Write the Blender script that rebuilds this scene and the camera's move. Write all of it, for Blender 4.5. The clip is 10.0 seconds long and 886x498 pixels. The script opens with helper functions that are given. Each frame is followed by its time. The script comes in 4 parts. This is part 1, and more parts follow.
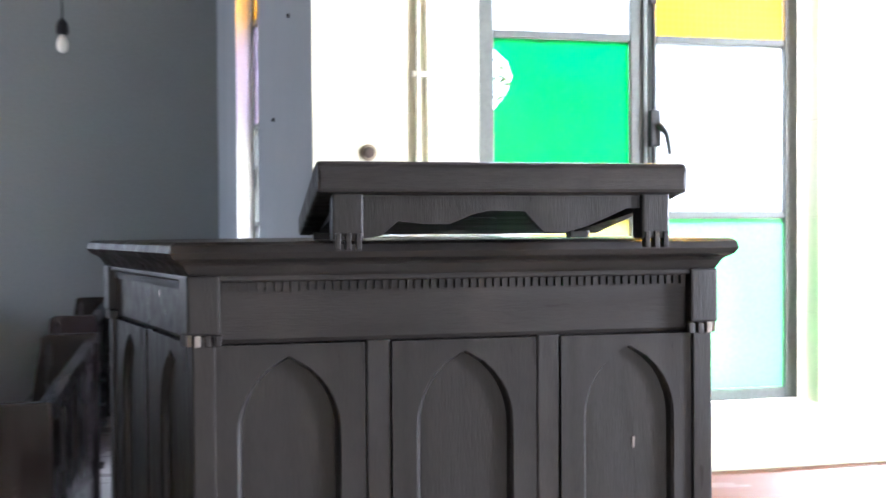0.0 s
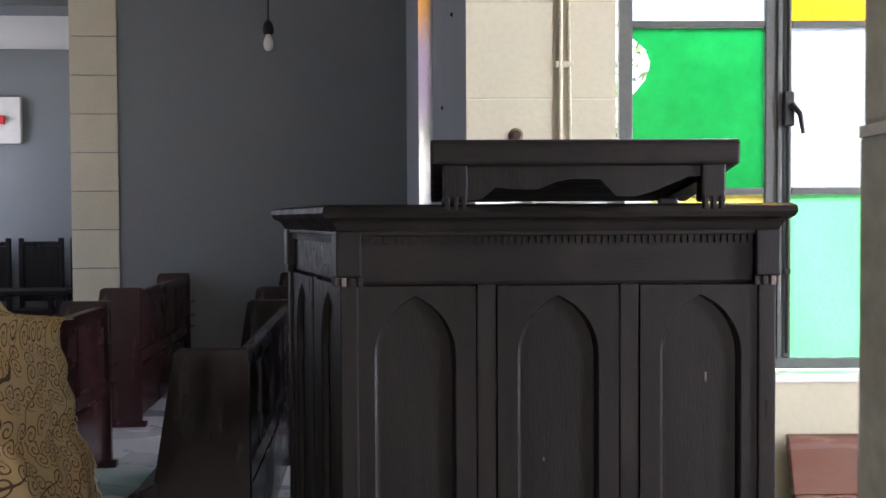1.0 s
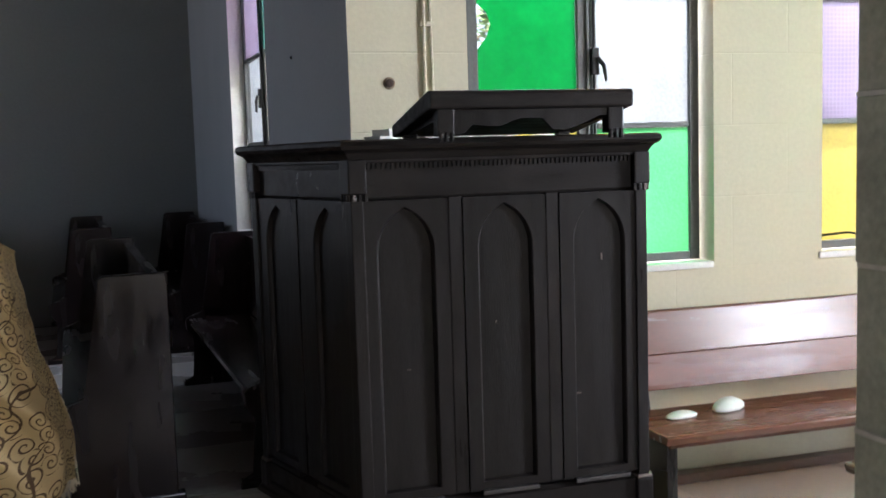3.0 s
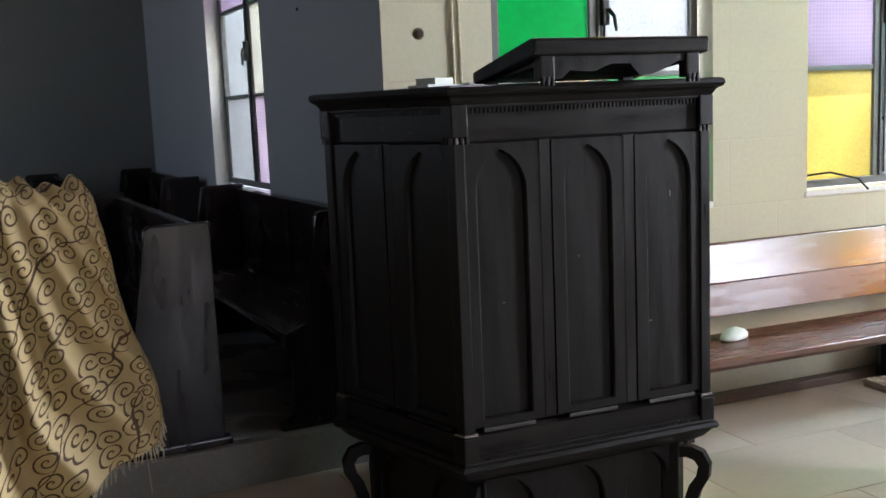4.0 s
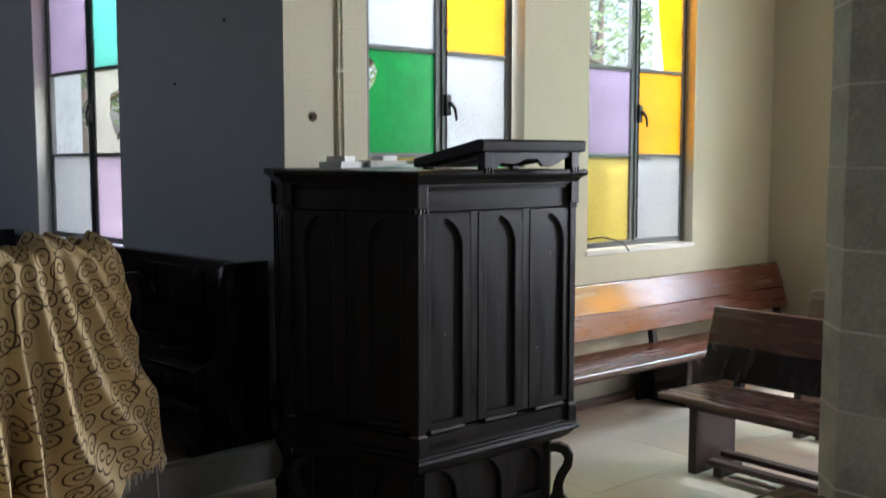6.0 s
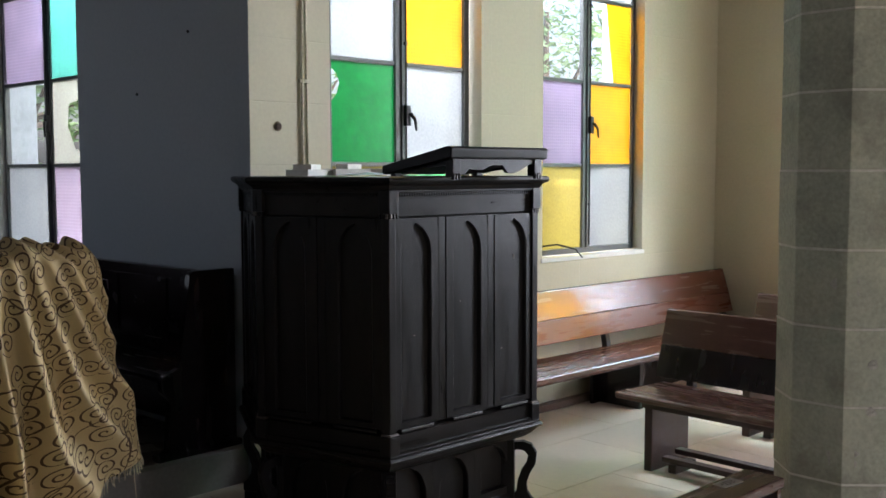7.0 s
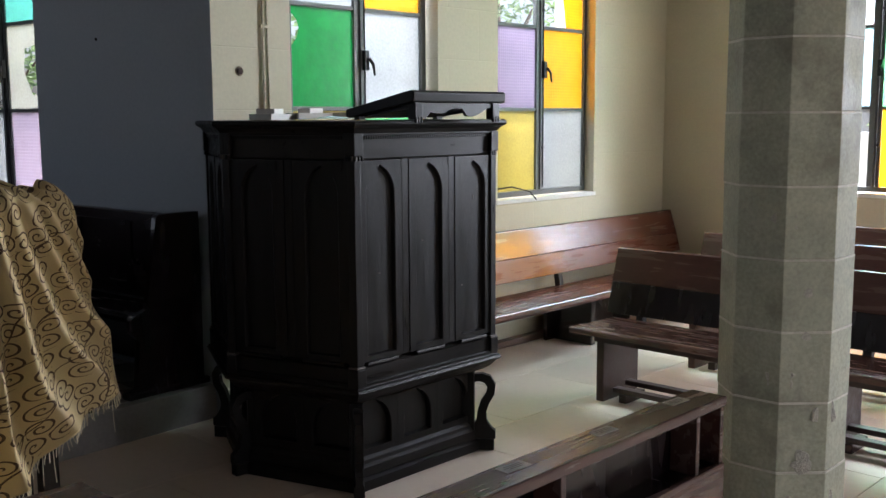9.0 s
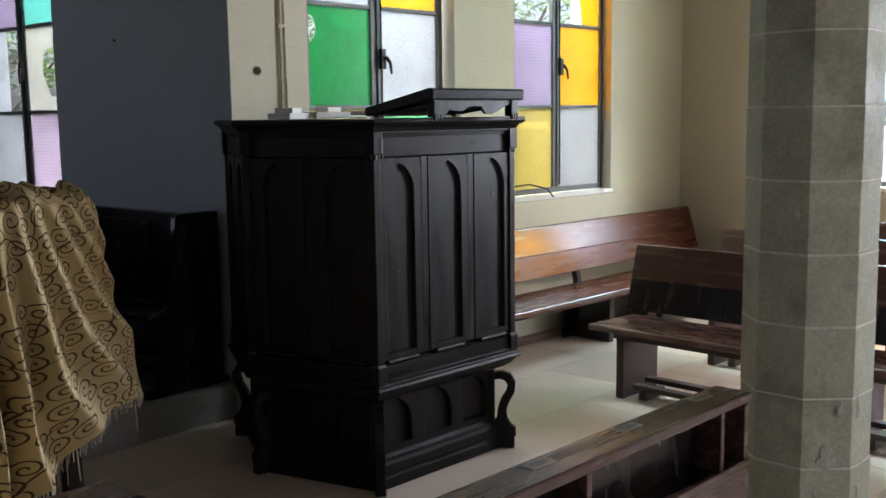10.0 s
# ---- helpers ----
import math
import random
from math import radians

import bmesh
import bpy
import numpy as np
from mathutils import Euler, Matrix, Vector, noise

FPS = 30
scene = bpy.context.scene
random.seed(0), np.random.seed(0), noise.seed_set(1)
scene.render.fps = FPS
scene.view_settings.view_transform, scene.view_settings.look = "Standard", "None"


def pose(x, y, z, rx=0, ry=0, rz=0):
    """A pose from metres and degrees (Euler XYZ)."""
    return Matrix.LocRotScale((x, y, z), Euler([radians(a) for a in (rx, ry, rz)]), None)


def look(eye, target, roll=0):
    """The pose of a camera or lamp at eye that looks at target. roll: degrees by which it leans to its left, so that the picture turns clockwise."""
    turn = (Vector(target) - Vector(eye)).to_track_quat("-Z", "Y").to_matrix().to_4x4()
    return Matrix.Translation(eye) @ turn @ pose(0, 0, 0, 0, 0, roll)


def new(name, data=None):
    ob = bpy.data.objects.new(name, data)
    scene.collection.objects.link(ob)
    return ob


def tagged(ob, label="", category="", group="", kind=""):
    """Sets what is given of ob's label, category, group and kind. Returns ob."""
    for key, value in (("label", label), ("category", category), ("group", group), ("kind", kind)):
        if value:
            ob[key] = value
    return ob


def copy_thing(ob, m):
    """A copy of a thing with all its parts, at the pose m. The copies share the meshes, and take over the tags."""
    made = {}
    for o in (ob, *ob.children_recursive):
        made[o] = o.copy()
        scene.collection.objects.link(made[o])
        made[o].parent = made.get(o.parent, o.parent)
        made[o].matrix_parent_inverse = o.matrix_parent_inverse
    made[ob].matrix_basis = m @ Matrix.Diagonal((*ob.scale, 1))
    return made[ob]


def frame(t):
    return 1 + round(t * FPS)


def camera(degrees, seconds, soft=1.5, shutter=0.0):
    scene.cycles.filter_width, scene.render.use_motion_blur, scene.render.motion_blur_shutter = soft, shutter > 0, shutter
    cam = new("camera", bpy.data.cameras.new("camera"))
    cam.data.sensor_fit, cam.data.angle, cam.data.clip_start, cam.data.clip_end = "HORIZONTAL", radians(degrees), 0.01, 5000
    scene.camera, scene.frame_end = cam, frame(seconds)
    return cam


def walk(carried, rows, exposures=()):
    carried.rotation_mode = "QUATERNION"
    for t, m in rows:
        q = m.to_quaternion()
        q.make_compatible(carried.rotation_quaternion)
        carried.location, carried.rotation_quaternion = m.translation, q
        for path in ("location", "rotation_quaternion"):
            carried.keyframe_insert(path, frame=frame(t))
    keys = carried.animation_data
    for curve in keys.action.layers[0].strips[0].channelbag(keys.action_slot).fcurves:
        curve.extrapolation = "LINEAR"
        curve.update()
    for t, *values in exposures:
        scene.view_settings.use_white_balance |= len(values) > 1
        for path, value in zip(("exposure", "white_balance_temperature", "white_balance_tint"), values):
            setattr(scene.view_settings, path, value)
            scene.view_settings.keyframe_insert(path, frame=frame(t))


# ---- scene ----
cam = camera(47.7, 10.0, shutter=0.4)
PATH = [
    (0, (0.066, -1.658, 1.657), (0.48, 0.298, 1.623), -0.4),
    (0.5, (0.174, -1.914, 1.643), (0.317, 0.08, 1.588), -2.6),
    (1, (0.196, -2.078, 1.612), (0.217, -0.079, 1.553), -0.3),
    (1.5, (0.162, -2.298, 1.597), (0.209, -0.302, 1.471), -0.2),
    (2, (0.009, -2.548, 1.612), (0.33, -0.579, 1.475), -0.2),
    (2.2, (-0.054, -2.546, 1.584), (0.313, -0.585, 1.453), -0.3),
    (3.3, (-0.752, -2.76, 1.595), (-0.112, -0.878, 1.373), -2.2),
    (3.5, (-0.855, -2.743, 1.597), (-0.188, -0.873, 1.35), -2.4),
    (4, (-1.163, -2.694, 1.58), (-0.407, -0.863, 1.302), -2.4),
    (4.5, (-1.534, -2.729, 1.561), (-0.596, -0.982, 1.303), 0.1),
    (5, (-1.947, -2.847, 1.581), (-0.804, -1.231, 1.296), 0.0),
    (5.5, (-2.21, -2.983, 1.633), (-1.006, -1.423, 1.29), -0.4),
    (6, (-2.458, -3.006, 1.69), (-1.162, -1.493, 1.51), -0.0),
    (6.2, (-2.515, -3.032, 1.694), (-1.198, -1.535, 1.539), -0.0),
    (7.3, (-2.665, -3.044, 1.642), (-1.266, -1.626, 1.47), -0.3),
    (7.5, (-2.694, -3.066, 1.637), (-1.292, -1.655, 1.431), -0.4),
    (8, (-2.753, -3.114, 1.641), (-1.342, -1.719, 1.383), -0.4),
    (8.5, (-2.771, -3.134, 1.648), (-1.347, -1.755, 1.383), -0.3),
    (9, (-2.796, -3.129, 1.649), (-1.353, -1.769, 1.39), -0.3),
    (9.5, (-2.81, -3.117, 1.643), (-1.359, -1.764, 1.385), -0.6),
    (10, (-2.812, -3.11, 1.644), (-1.389, -1.73, 1.383), -0.8),
]
walk(cam, [(t, look(eye, target, roll)) for t, eye, target, roll in PATH],
     exposures=[(0, 4.3, 5700, 18), (0.6, 3.7, 5900, 20), (1.0, 3.0, 6000, 24), (2.2, 3.1, 6000, 22), (3.4, 2.32, 5950, 17), (5.0, 2.3, 5950, 16), (5.5, 2.42, 5950, 16), (6.0, 2.05, 5950, 16), (7.4, 2.05, 5950, 16), (8.5, 2.06, 5950, 16), (10, 1.92, 5950, 16)])

# ---- light ----
world = bpy.data.worlds.new("world")
scene.world = world
world.use_nodes = True
wn = world.node_tree.nodes
sky = wn.new("ShaderNodeTexSky")
sky.sky_type, sky.sun_disc = 'NISHITA', False
sky.sun_elevation, sky.sun_rotation = radians(60), radians(149)
sky.air_density, sky.dust_density, sky.ozone_density = 1.0, 6.0, 1.0
wn["Background"].inputs["Strength"].default_value = 0.15
world.node_tree.links.new(sky.outputs[0], wn["Background"].inputs["Color"])
sun = new("sun", bpy.data.lights.new("sun", 'SUN'))
sun.data.energy, sun.data.angle, sun.data.color = 2.0, radians(20), (1.0, 0.96, 0.9)
sun.matrix_world = look((6, -10, 20), (0, 0, 0))


# ---- materials ----
def mat(name, base, rough=0.5, metal=0.0, vary=0.25, scale=6.0, fine=60.0, bump=0.15, stretch=(1, 1, 1), stain=None,
        stain_amount=0.3, spec=0.5, rand=0.0, rough_vary=0.12, blocks=False):
    m = bpy.data.materials.new(name)
    m.use_nodes = True
    n, l = m.node_tree.nodes, m.node_tree.links
    b = n["Principled BSDF"]
    b.inputs["Metallic"].default_value = metal
    b.inputs["Specular IOR Level"].default_value = spec
    co = n.new("ShaderNodeTexCoord")
    mp = n.new("ShaderNodeMapping")
    mp.inputs["Scale"].default_value = stretch
    l.new(co.outputs["Object"], mp.inputs["Vector"])
    big = n.new("ShaderNodeTexNoise")
    big.inputs["Scale"].default_value, big.inputs["Detail"].default_value = scale, 5
    small = n.new("ShaderNodeTexNoise")
    small.inputs["Scale"].default_value, small.inputs["Detail"].default_value = fine, 4
    for t in (big, small):
        l.new(mp.outputs[0], t.inputs["Vector"])
    add = n.new("ShaderNodeMath")
    add.operation = 'ADD'
    l.new(big.outputs[0], add.inputs[0])
    l.new(small.outputs[0], add.inputs[1])
    rng = n.new("ShaderNodeMapRange")
    rng.inputs["From Min"].default_value, rng.inputs["From Max"].default_value = 0.6, 1.4
    rng.inputs["To Min"].default_value, rng.inputs["To Max"].default_value = 1 - vary, 1 + vary
    l.new(add.outputs[0], rng.inputs["Value"])
    val = rng.outputs[0]
    if rand:
        info = n.new("ShaderNodeObjectInfo")
        r2 = n.new("ShaderNodeMapRange")
        r2.inputs["To Min"].default_value, r2.inputs["To Max"].default_value = 1 - rand, 1 + rand
        l.new(info.outputs["Random"], r2.inputs["Value"])
        mu = n.new("ShaderNodeMath")
        mu.operation = 'MULTIPLY'
        l.new(val, mu.inputs[0])
        l.new(r2.outputs[0], mu.inputs[1])
        val = mu.outputs[0]
    mix = n.new("ShaderNodeVectorMath")
    mix.operation = 'SCALE'
    mix.inputs[0].default_value = base
    l.new(val, mix.inputs["Scale"])
    col = mix.outputs[0]
    if stain:
        sn = n.new("ShaderNodeTexNoise")
        sn.inputs["Scale"].default_value, sn.inputs["Detail"].default_value = scale * 0.45, 8
        sn.inputs["Roughness"].default_value = 0.65
        l.new(co.outputs["Object"], sn.inputs["Vector"])
        sr = n.new("ShaderNodeMapRange")
        sr.inputs["From Min"].default_value, sr.inputs["From Max"].default_value = 0.52, 0.68
        sr.inputs["To Max"].default_value = stain_amount
        l.new(sn.outputs[0], sr.inputs["Value"])
        mc = n.new("ShaderNodeMix")
        mc.data_type = 'RGBA'
        l.new(sr.outputs[0], mc.inputs[0])
        l.new(col, mc.inputs[6])
        mc.inputs[7].default_value = (*stain, 1)
        col = mc.outputs[2]
    l.new(col, b.inputs["Base Color"])
    rr = n.new("ShaderNodeMapRange")
    rr.inputs["From Min"].default_value, rr.inputs["From Max"].default_value = 0.3, 0.7
    rr.inputs["To Min"].default_value, rr.inputs["To Max"].default_value = max(0.03, rough - rough_vary), min(1, rough + rough_vary)
    l.new(big.outputs[0], rr.inputs["Value"])
    l.new(rr.outputs[0], b.inputs["Roughness"])
    bp = n.new("ShaderNodeBump")
    bp.inputs["Strength"].default_value, bp.inputs["Distance"].default_value = bump, 0.01
    l.new(add.outputs[0], bp.inputs["Height"])
    l.new(bp.outputs[0], b.inputs["Normal"])
    if blocks:
        sp, cb, bk = n.new("ShaderNodeSeparateXYZ"), n.new("ShaderNodeCombineXYZ"), n.new("ShaderNodeTexBrick")
        l.new(co.outputs["Object"], sp.inputs[0])
        l.new(sp.outputs["X"], cb.inputs["X"])
        l.new(sp.outputs["Z"], cb.inputs["Y"])
        l.new(cb.outputs[0], bk.inputs["Vector"])
        for k, v in (("Scale", 1.0), ("Brick Width", 0.62), ("Row Height", 0.34), ("Mortar Size", 0.004), ("Mortar Smooth", 0.6)):
            bk.inputs[k].default_value = v
        b2 = n.new("ShaderNodeBump")
        b2.invert = True
        b2.inputs["Strength"].default_value, b2.inputs["Distance"].default_value = 0.35, 0.004
        l.new(bk.outputs["Fac"], b2.inputs["Height"])
        l.new(bp.outputs[0], b2.inputs["Normal"])
        l.new(b2.outputs[0], b.inputs["Normal"])
    return m


def glass(name, colour, clear=0.6, pattern=90.0, rough=0.25, pressed=False):
    """Cast coloured glass: lets tinted light through, scatters part of it, with a pressed pattern."""
    m = bpy.data.materials.new(name)
    m.use_nodes = True
    n, l = m.node_tree.nodes, m.node_tree.links
    n.remove(n["Principled BSDF"])
    tr, tl, gl = n.new("ShaderNodeBsdfTransparent"), n.new("ShaderNodeBsdfTranslucent"), n.new("ShaderNodeBsdfGlossy")
    co = n.new("ShaderNodeTexCoord")
    if pressed:
        no = n.new("ShaderNodeTexVoronoi")
        no.inputs["Scale"].default_value, no.inputs["Randomness"].default_value = pattern, 0.0
    else:
        no = n.new("ShaderNodeTexNoise")
        no.inputs["Scale"].default_value, no.inputs["Detail"].default_value = pattern, 3
    l.new(co.outputs["Object"], no.inputs["Vector"])
    big = n.new("ShaderNodeTexNoise")
    big.inputs["Scale"].default_value = 3.0
    l.new(co.outputs["Object"], big.inputs["Vector"])
    ad = n.new("ShaderNodeMath")
    ad.operation = 'ADD'
    l.new(no.outputs[0], ad.inputs[0])
    l.new(big.outputs[0], ad.inputs[1])
    rg = n.new("ShaderNodeMapRange")
    rg.inputs["From Min"].default_value, rg.inputs["From Max"].default_value = 0.6, 1.4
    rg.inputs["To Min"].default_value, rg.inputs["To Max"].default_value = 0.62 if pressed else 0.74, 1.06
    l.new(ad.outputs[0], rg.inputs["Value"])
    sc = n.new("ShaderNodeVectorMath")
    sc.operation = 'SCALE'
    sc.inputs[0].default_value = colour
    l.new(rg.outputs[0], sc.inputs["Scale"])
    l.new(sc.outputs[0], tr.inputs["Color"])
    l.new(sc.outputs[0], tl.inputs["Color"])
    bp = n.new("ShaderNodeBump")
    bp.inputs["Strength"].default_value, bp.inputs["Distance"].default_value = 0.7 if pressed else 0.4, 0.004
    l.new(no.outputs[0], bp.inputs["Height"])
    for s in (tl, gl):
        l.new(bp.outputs[0], s.inputs["Normal"])
    gl.inputs["Roughness"].default_value = rough
    gl.inputs["Color"].default_value = (0.2, 0.2, 0.2, 1)
    m1, m2 = n.new("ShaderNodeMixShader"), n.new("ShaderNodeMixShader")
    m1.inputs[0].default_value = clear
    l.new(tl.outputs[0], m1.inputs[1])
    l.new(tr.outputs[0], m1.inputs[2])
    fr = n.new("ShaderNodeFresnel")
    l.new(fr.outputs[0], m2.inputs[0])
    l.new(m1.outputs[0], m2.inputs[1])
    l.new(gl.outputs[0], m2.inputs[2])
    l.new(m2.outputs[0], n["Material Output"].inputs["Surface"])
    return m


CREAM = mat("cream_wall_paint", (0.54, 0.5, 0.36), 0.7, vary=0.07, scale=1.6, fine=45, bump=0.08, stain=(0.5, 0.45, 0.32), stain_amount=0.3, blocks=True)
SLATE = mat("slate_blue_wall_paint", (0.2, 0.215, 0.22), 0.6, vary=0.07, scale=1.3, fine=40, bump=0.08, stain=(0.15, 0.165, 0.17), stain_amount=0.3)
# lighter and slightly bluer base than SLATE, for the chancel side wall
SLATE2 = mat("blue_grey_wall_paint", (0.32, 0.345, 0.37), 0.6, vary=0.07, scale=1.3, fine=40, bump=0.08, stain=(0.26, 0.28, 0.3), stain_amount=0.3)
WHITE = mat("white_jamb_paint", (0.72, 0.71, 0.68), 0.6, vary=0.08, scale=3, fine=50, bump=0.1, stain=(0.5, 0.46, 0.38), stain_amount=0.25)
FLOOR = mat("floor_screed", (0.67, 0.56, 0.455), 0.36, vary=0.06, scale=1.4, fine=26, bump=0.02, rand=0.03, rough_vary=0.06)
STEP = mat("step_stone", (0.3, 0.29, 0.27), 0.45, vary=0.15, scale=3, fine=50, bump=0.08)
CARPET = mat("platform_floor", (0.34, 0.32, 0.32), 0.3, vary=0.1, scale=1.5, fine=30, bump=0.03, rand=0.04)
CEIL = mat("ceiling_plaster", (0.7, 0.68, 0.62), 0.8, vary=0.05, scale=1.5, bump=0.05)
TIMBER = mat("dark_ceiling_boards", (0.11, 0.075, 0.05), 0.6, vary=0.2, scale=3, fine=40, bump=0.08, stretch=(6, 0.6, 1))
QUOIN = mat("cream_stone", (0.62, 0.57, 0.42), 0.75, vary=0.1, scale=4, fine=60, bump=0.12, rand=0.05)
PILLAR = mat("pillar_stone", (0.40, 0.415, 0.32), 0.75, vary=0.28, scale=7, fine=70, bump=0.12, stain=(0.19, 0.185, 0.145), stain_amount=0.65)
PEEL = mat("peeling_paint", (0.44, 0.43, 0.38), 0.85, vary=0.3, scale=30, fine=140, bump=0.8)
LINE = mat("lime_joint", (0.62, 0.61, 0.54), 0.8, vary=0.2, scale=20)
EBONY = mat("black_stained_wood", (0.0098, 0.0085, 0.0076), 0.38, vary=0.5, scale=5, fine=70, bump=0.12, stretch=(6, 6, 0.6), stain=(0.022, 0.017, 0.014), stain_amount=0.4, rand=0.12, spec=0.16)
EBONYH = mat("black_stained_wood_level", (0.0105, 0.009, 0.008), 0.38, vary=0.45, scale=5, fine=70, bump=0.12, stretch=(0.6, 6, 6), stain=(0.034, 0.027, 0.022), stain_amount=0.4, spec=0.13)
WORN = mat("worn_bare_wood", (0.1, 0.08, 0.065), 0.6, vary=0.3, scale=30, fine=90)
FOOTING = mat("brown_footing_board", (0.13, 0.085, 0.06), 0.5, vary=0.3, scale=5, fine=50, stretch=(0.6, 6, 6))
SCUFF = mat("scuffed_dark_wood", (0.022, 0.019, 0.017), 0.5, vary=0.4, scale=25, fine=90)
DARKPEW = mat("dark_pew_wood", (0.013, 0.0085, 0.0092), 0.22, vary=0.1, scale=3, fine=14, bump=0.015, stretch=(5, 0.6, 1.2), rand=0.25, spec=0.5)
REDPEW = mat("red_stained_pew_wood", (0.034, 0.0105, 0.011), 0.22, vary=0.15, scale=3, fine=14, bump=0.015, stretch=(5, 0.6, 1.2), rand=0.15, spec=0.4)
BROWN = mat("varnished_brown_wood", (0.15, 0.052, 0.028), 0.25, vary=0.18, scale=4, fine=40, bump=0.02, stretch=(0.6, 6, 6), stain=(0.2, 0.08, 0.045), stain_amount=0.4, rand=0.1, spec=0.7, rough_vary=0.05)
IRON = mat("grey_window_iron", (0.1, 0.105, 0.1), 0.5, metal=0.3, vary=0.2, scale=12, bump=0.15)
BLACK = mat("black_iron", (0.015, 0.015, 0.016), 0.45, metal=0.4, vary=0.3, scale=15)
PIPE = mat("painted_conduit", (0.54, 0.5, 0.37), 0.6, vary=0.25, scale=15, bump=0.25, stain=(0.25, 0.2, 0.13), stain_amount=0.6)
PAPER = mat("paper", (0.72, 0.71, 0.66), 0.7, vary=0.06, scale=12)
PAPERB = mat("pale_blue_paper", (0.5, 0.63, 0.68), 0.6, vary=0.08, scale=12)
BULB = mat("bulb_glass", (0.75, 0.75, 0.72), 0.2, vary=0.03)
GOLD = mat("gilt", (0.75, 0.5, 0.08), 0.4, metal=0.3, vary=0.1)
RED = mat("red_paint", (0.7, 0.03, 0.03), 0.5, vary=0.1)
BRASS = mat("label_card", (0.4, 0.38, 0.36), 0.45, vary=0.15, scale=40)
INK = mat("faded_ink", (0.15, 0.13, 0.12), 0.6)
EARTH = mat("outdoor_ground", (0.34, 0.33, 0.28), 0.9, vary=0.2, scale=0.8)
RENDER = mat("outdoor_wall", (0.6, 0.58, 0.54), 0.8, vary=0.1, scale=2)
BARK = mat("bark", (0.1, 0.075, 0.05), 0.9, vary=0.3, scale=8, bump=0.5)
LEAF = mat("leaves", (0.1, 0.17, 0.05), 0.6, vary=0.4, scale=3)
DIRTHOLE = mat("dark_hole", (0.05, 0.03, 0.02), 0.9)
SMUDGE = mat("smudge_stain", (0.2, 0.15, 0.1), 0.8, vary=0.3, scale=40)
GREEN = glass("green_glass", (0.002, 0.12, 0.02), 0.35, 14)
AMBER = glass("amber_glass", (0.78, 0.31, 0.003), 0.5, 45, pressed=True)
YELLOW = glass("yellow_glass", (0.46, 0.36, 0.075), 0.5, 60)
LILAC = glass("lilac_glass", (0.29, 0.225, 0.32), 0.5, 45, pressed=True)
FROST = glass("frosted_glass", (0.32, 0.33, 0.33), 0.5, 60)
AQUA = glass("aqua_glass", (0.12, 0.5, 0.4), 0.6, 60)
PINK = glass("pink_glass", (0.42, 0.33, 0.42), 0.5, 45, pressed=True)
ICE = glass("ice_blue_glass", (0.34, 0.52, 0.56), 0.7, 60)
PALE = glass("pale_glass", (0.42, 0.41, 0.34), 0.5, 60)
CLEAR = glass("clear_glass", (0.95, 0.97, 0.96), 0.97, 20, 0.05)
PALEGREEN = glass("pale_green_glass", (0.09, 0.45, 0.15), 0.35, 60)
THRU = bpy.data.materials.new("clear_back")
THRU.use_nodes = True
THRU.node_tree.nodes.remove(THRU.node_tree.nodes["Principled BSDF"])
THRU.node_tree.links.new(THRU.node_tree.nodes.new("ShaderNodeBsdfTransparent").outputs[0], THRU.node_tree.nodes["Material Output"].inputs["Surface"])


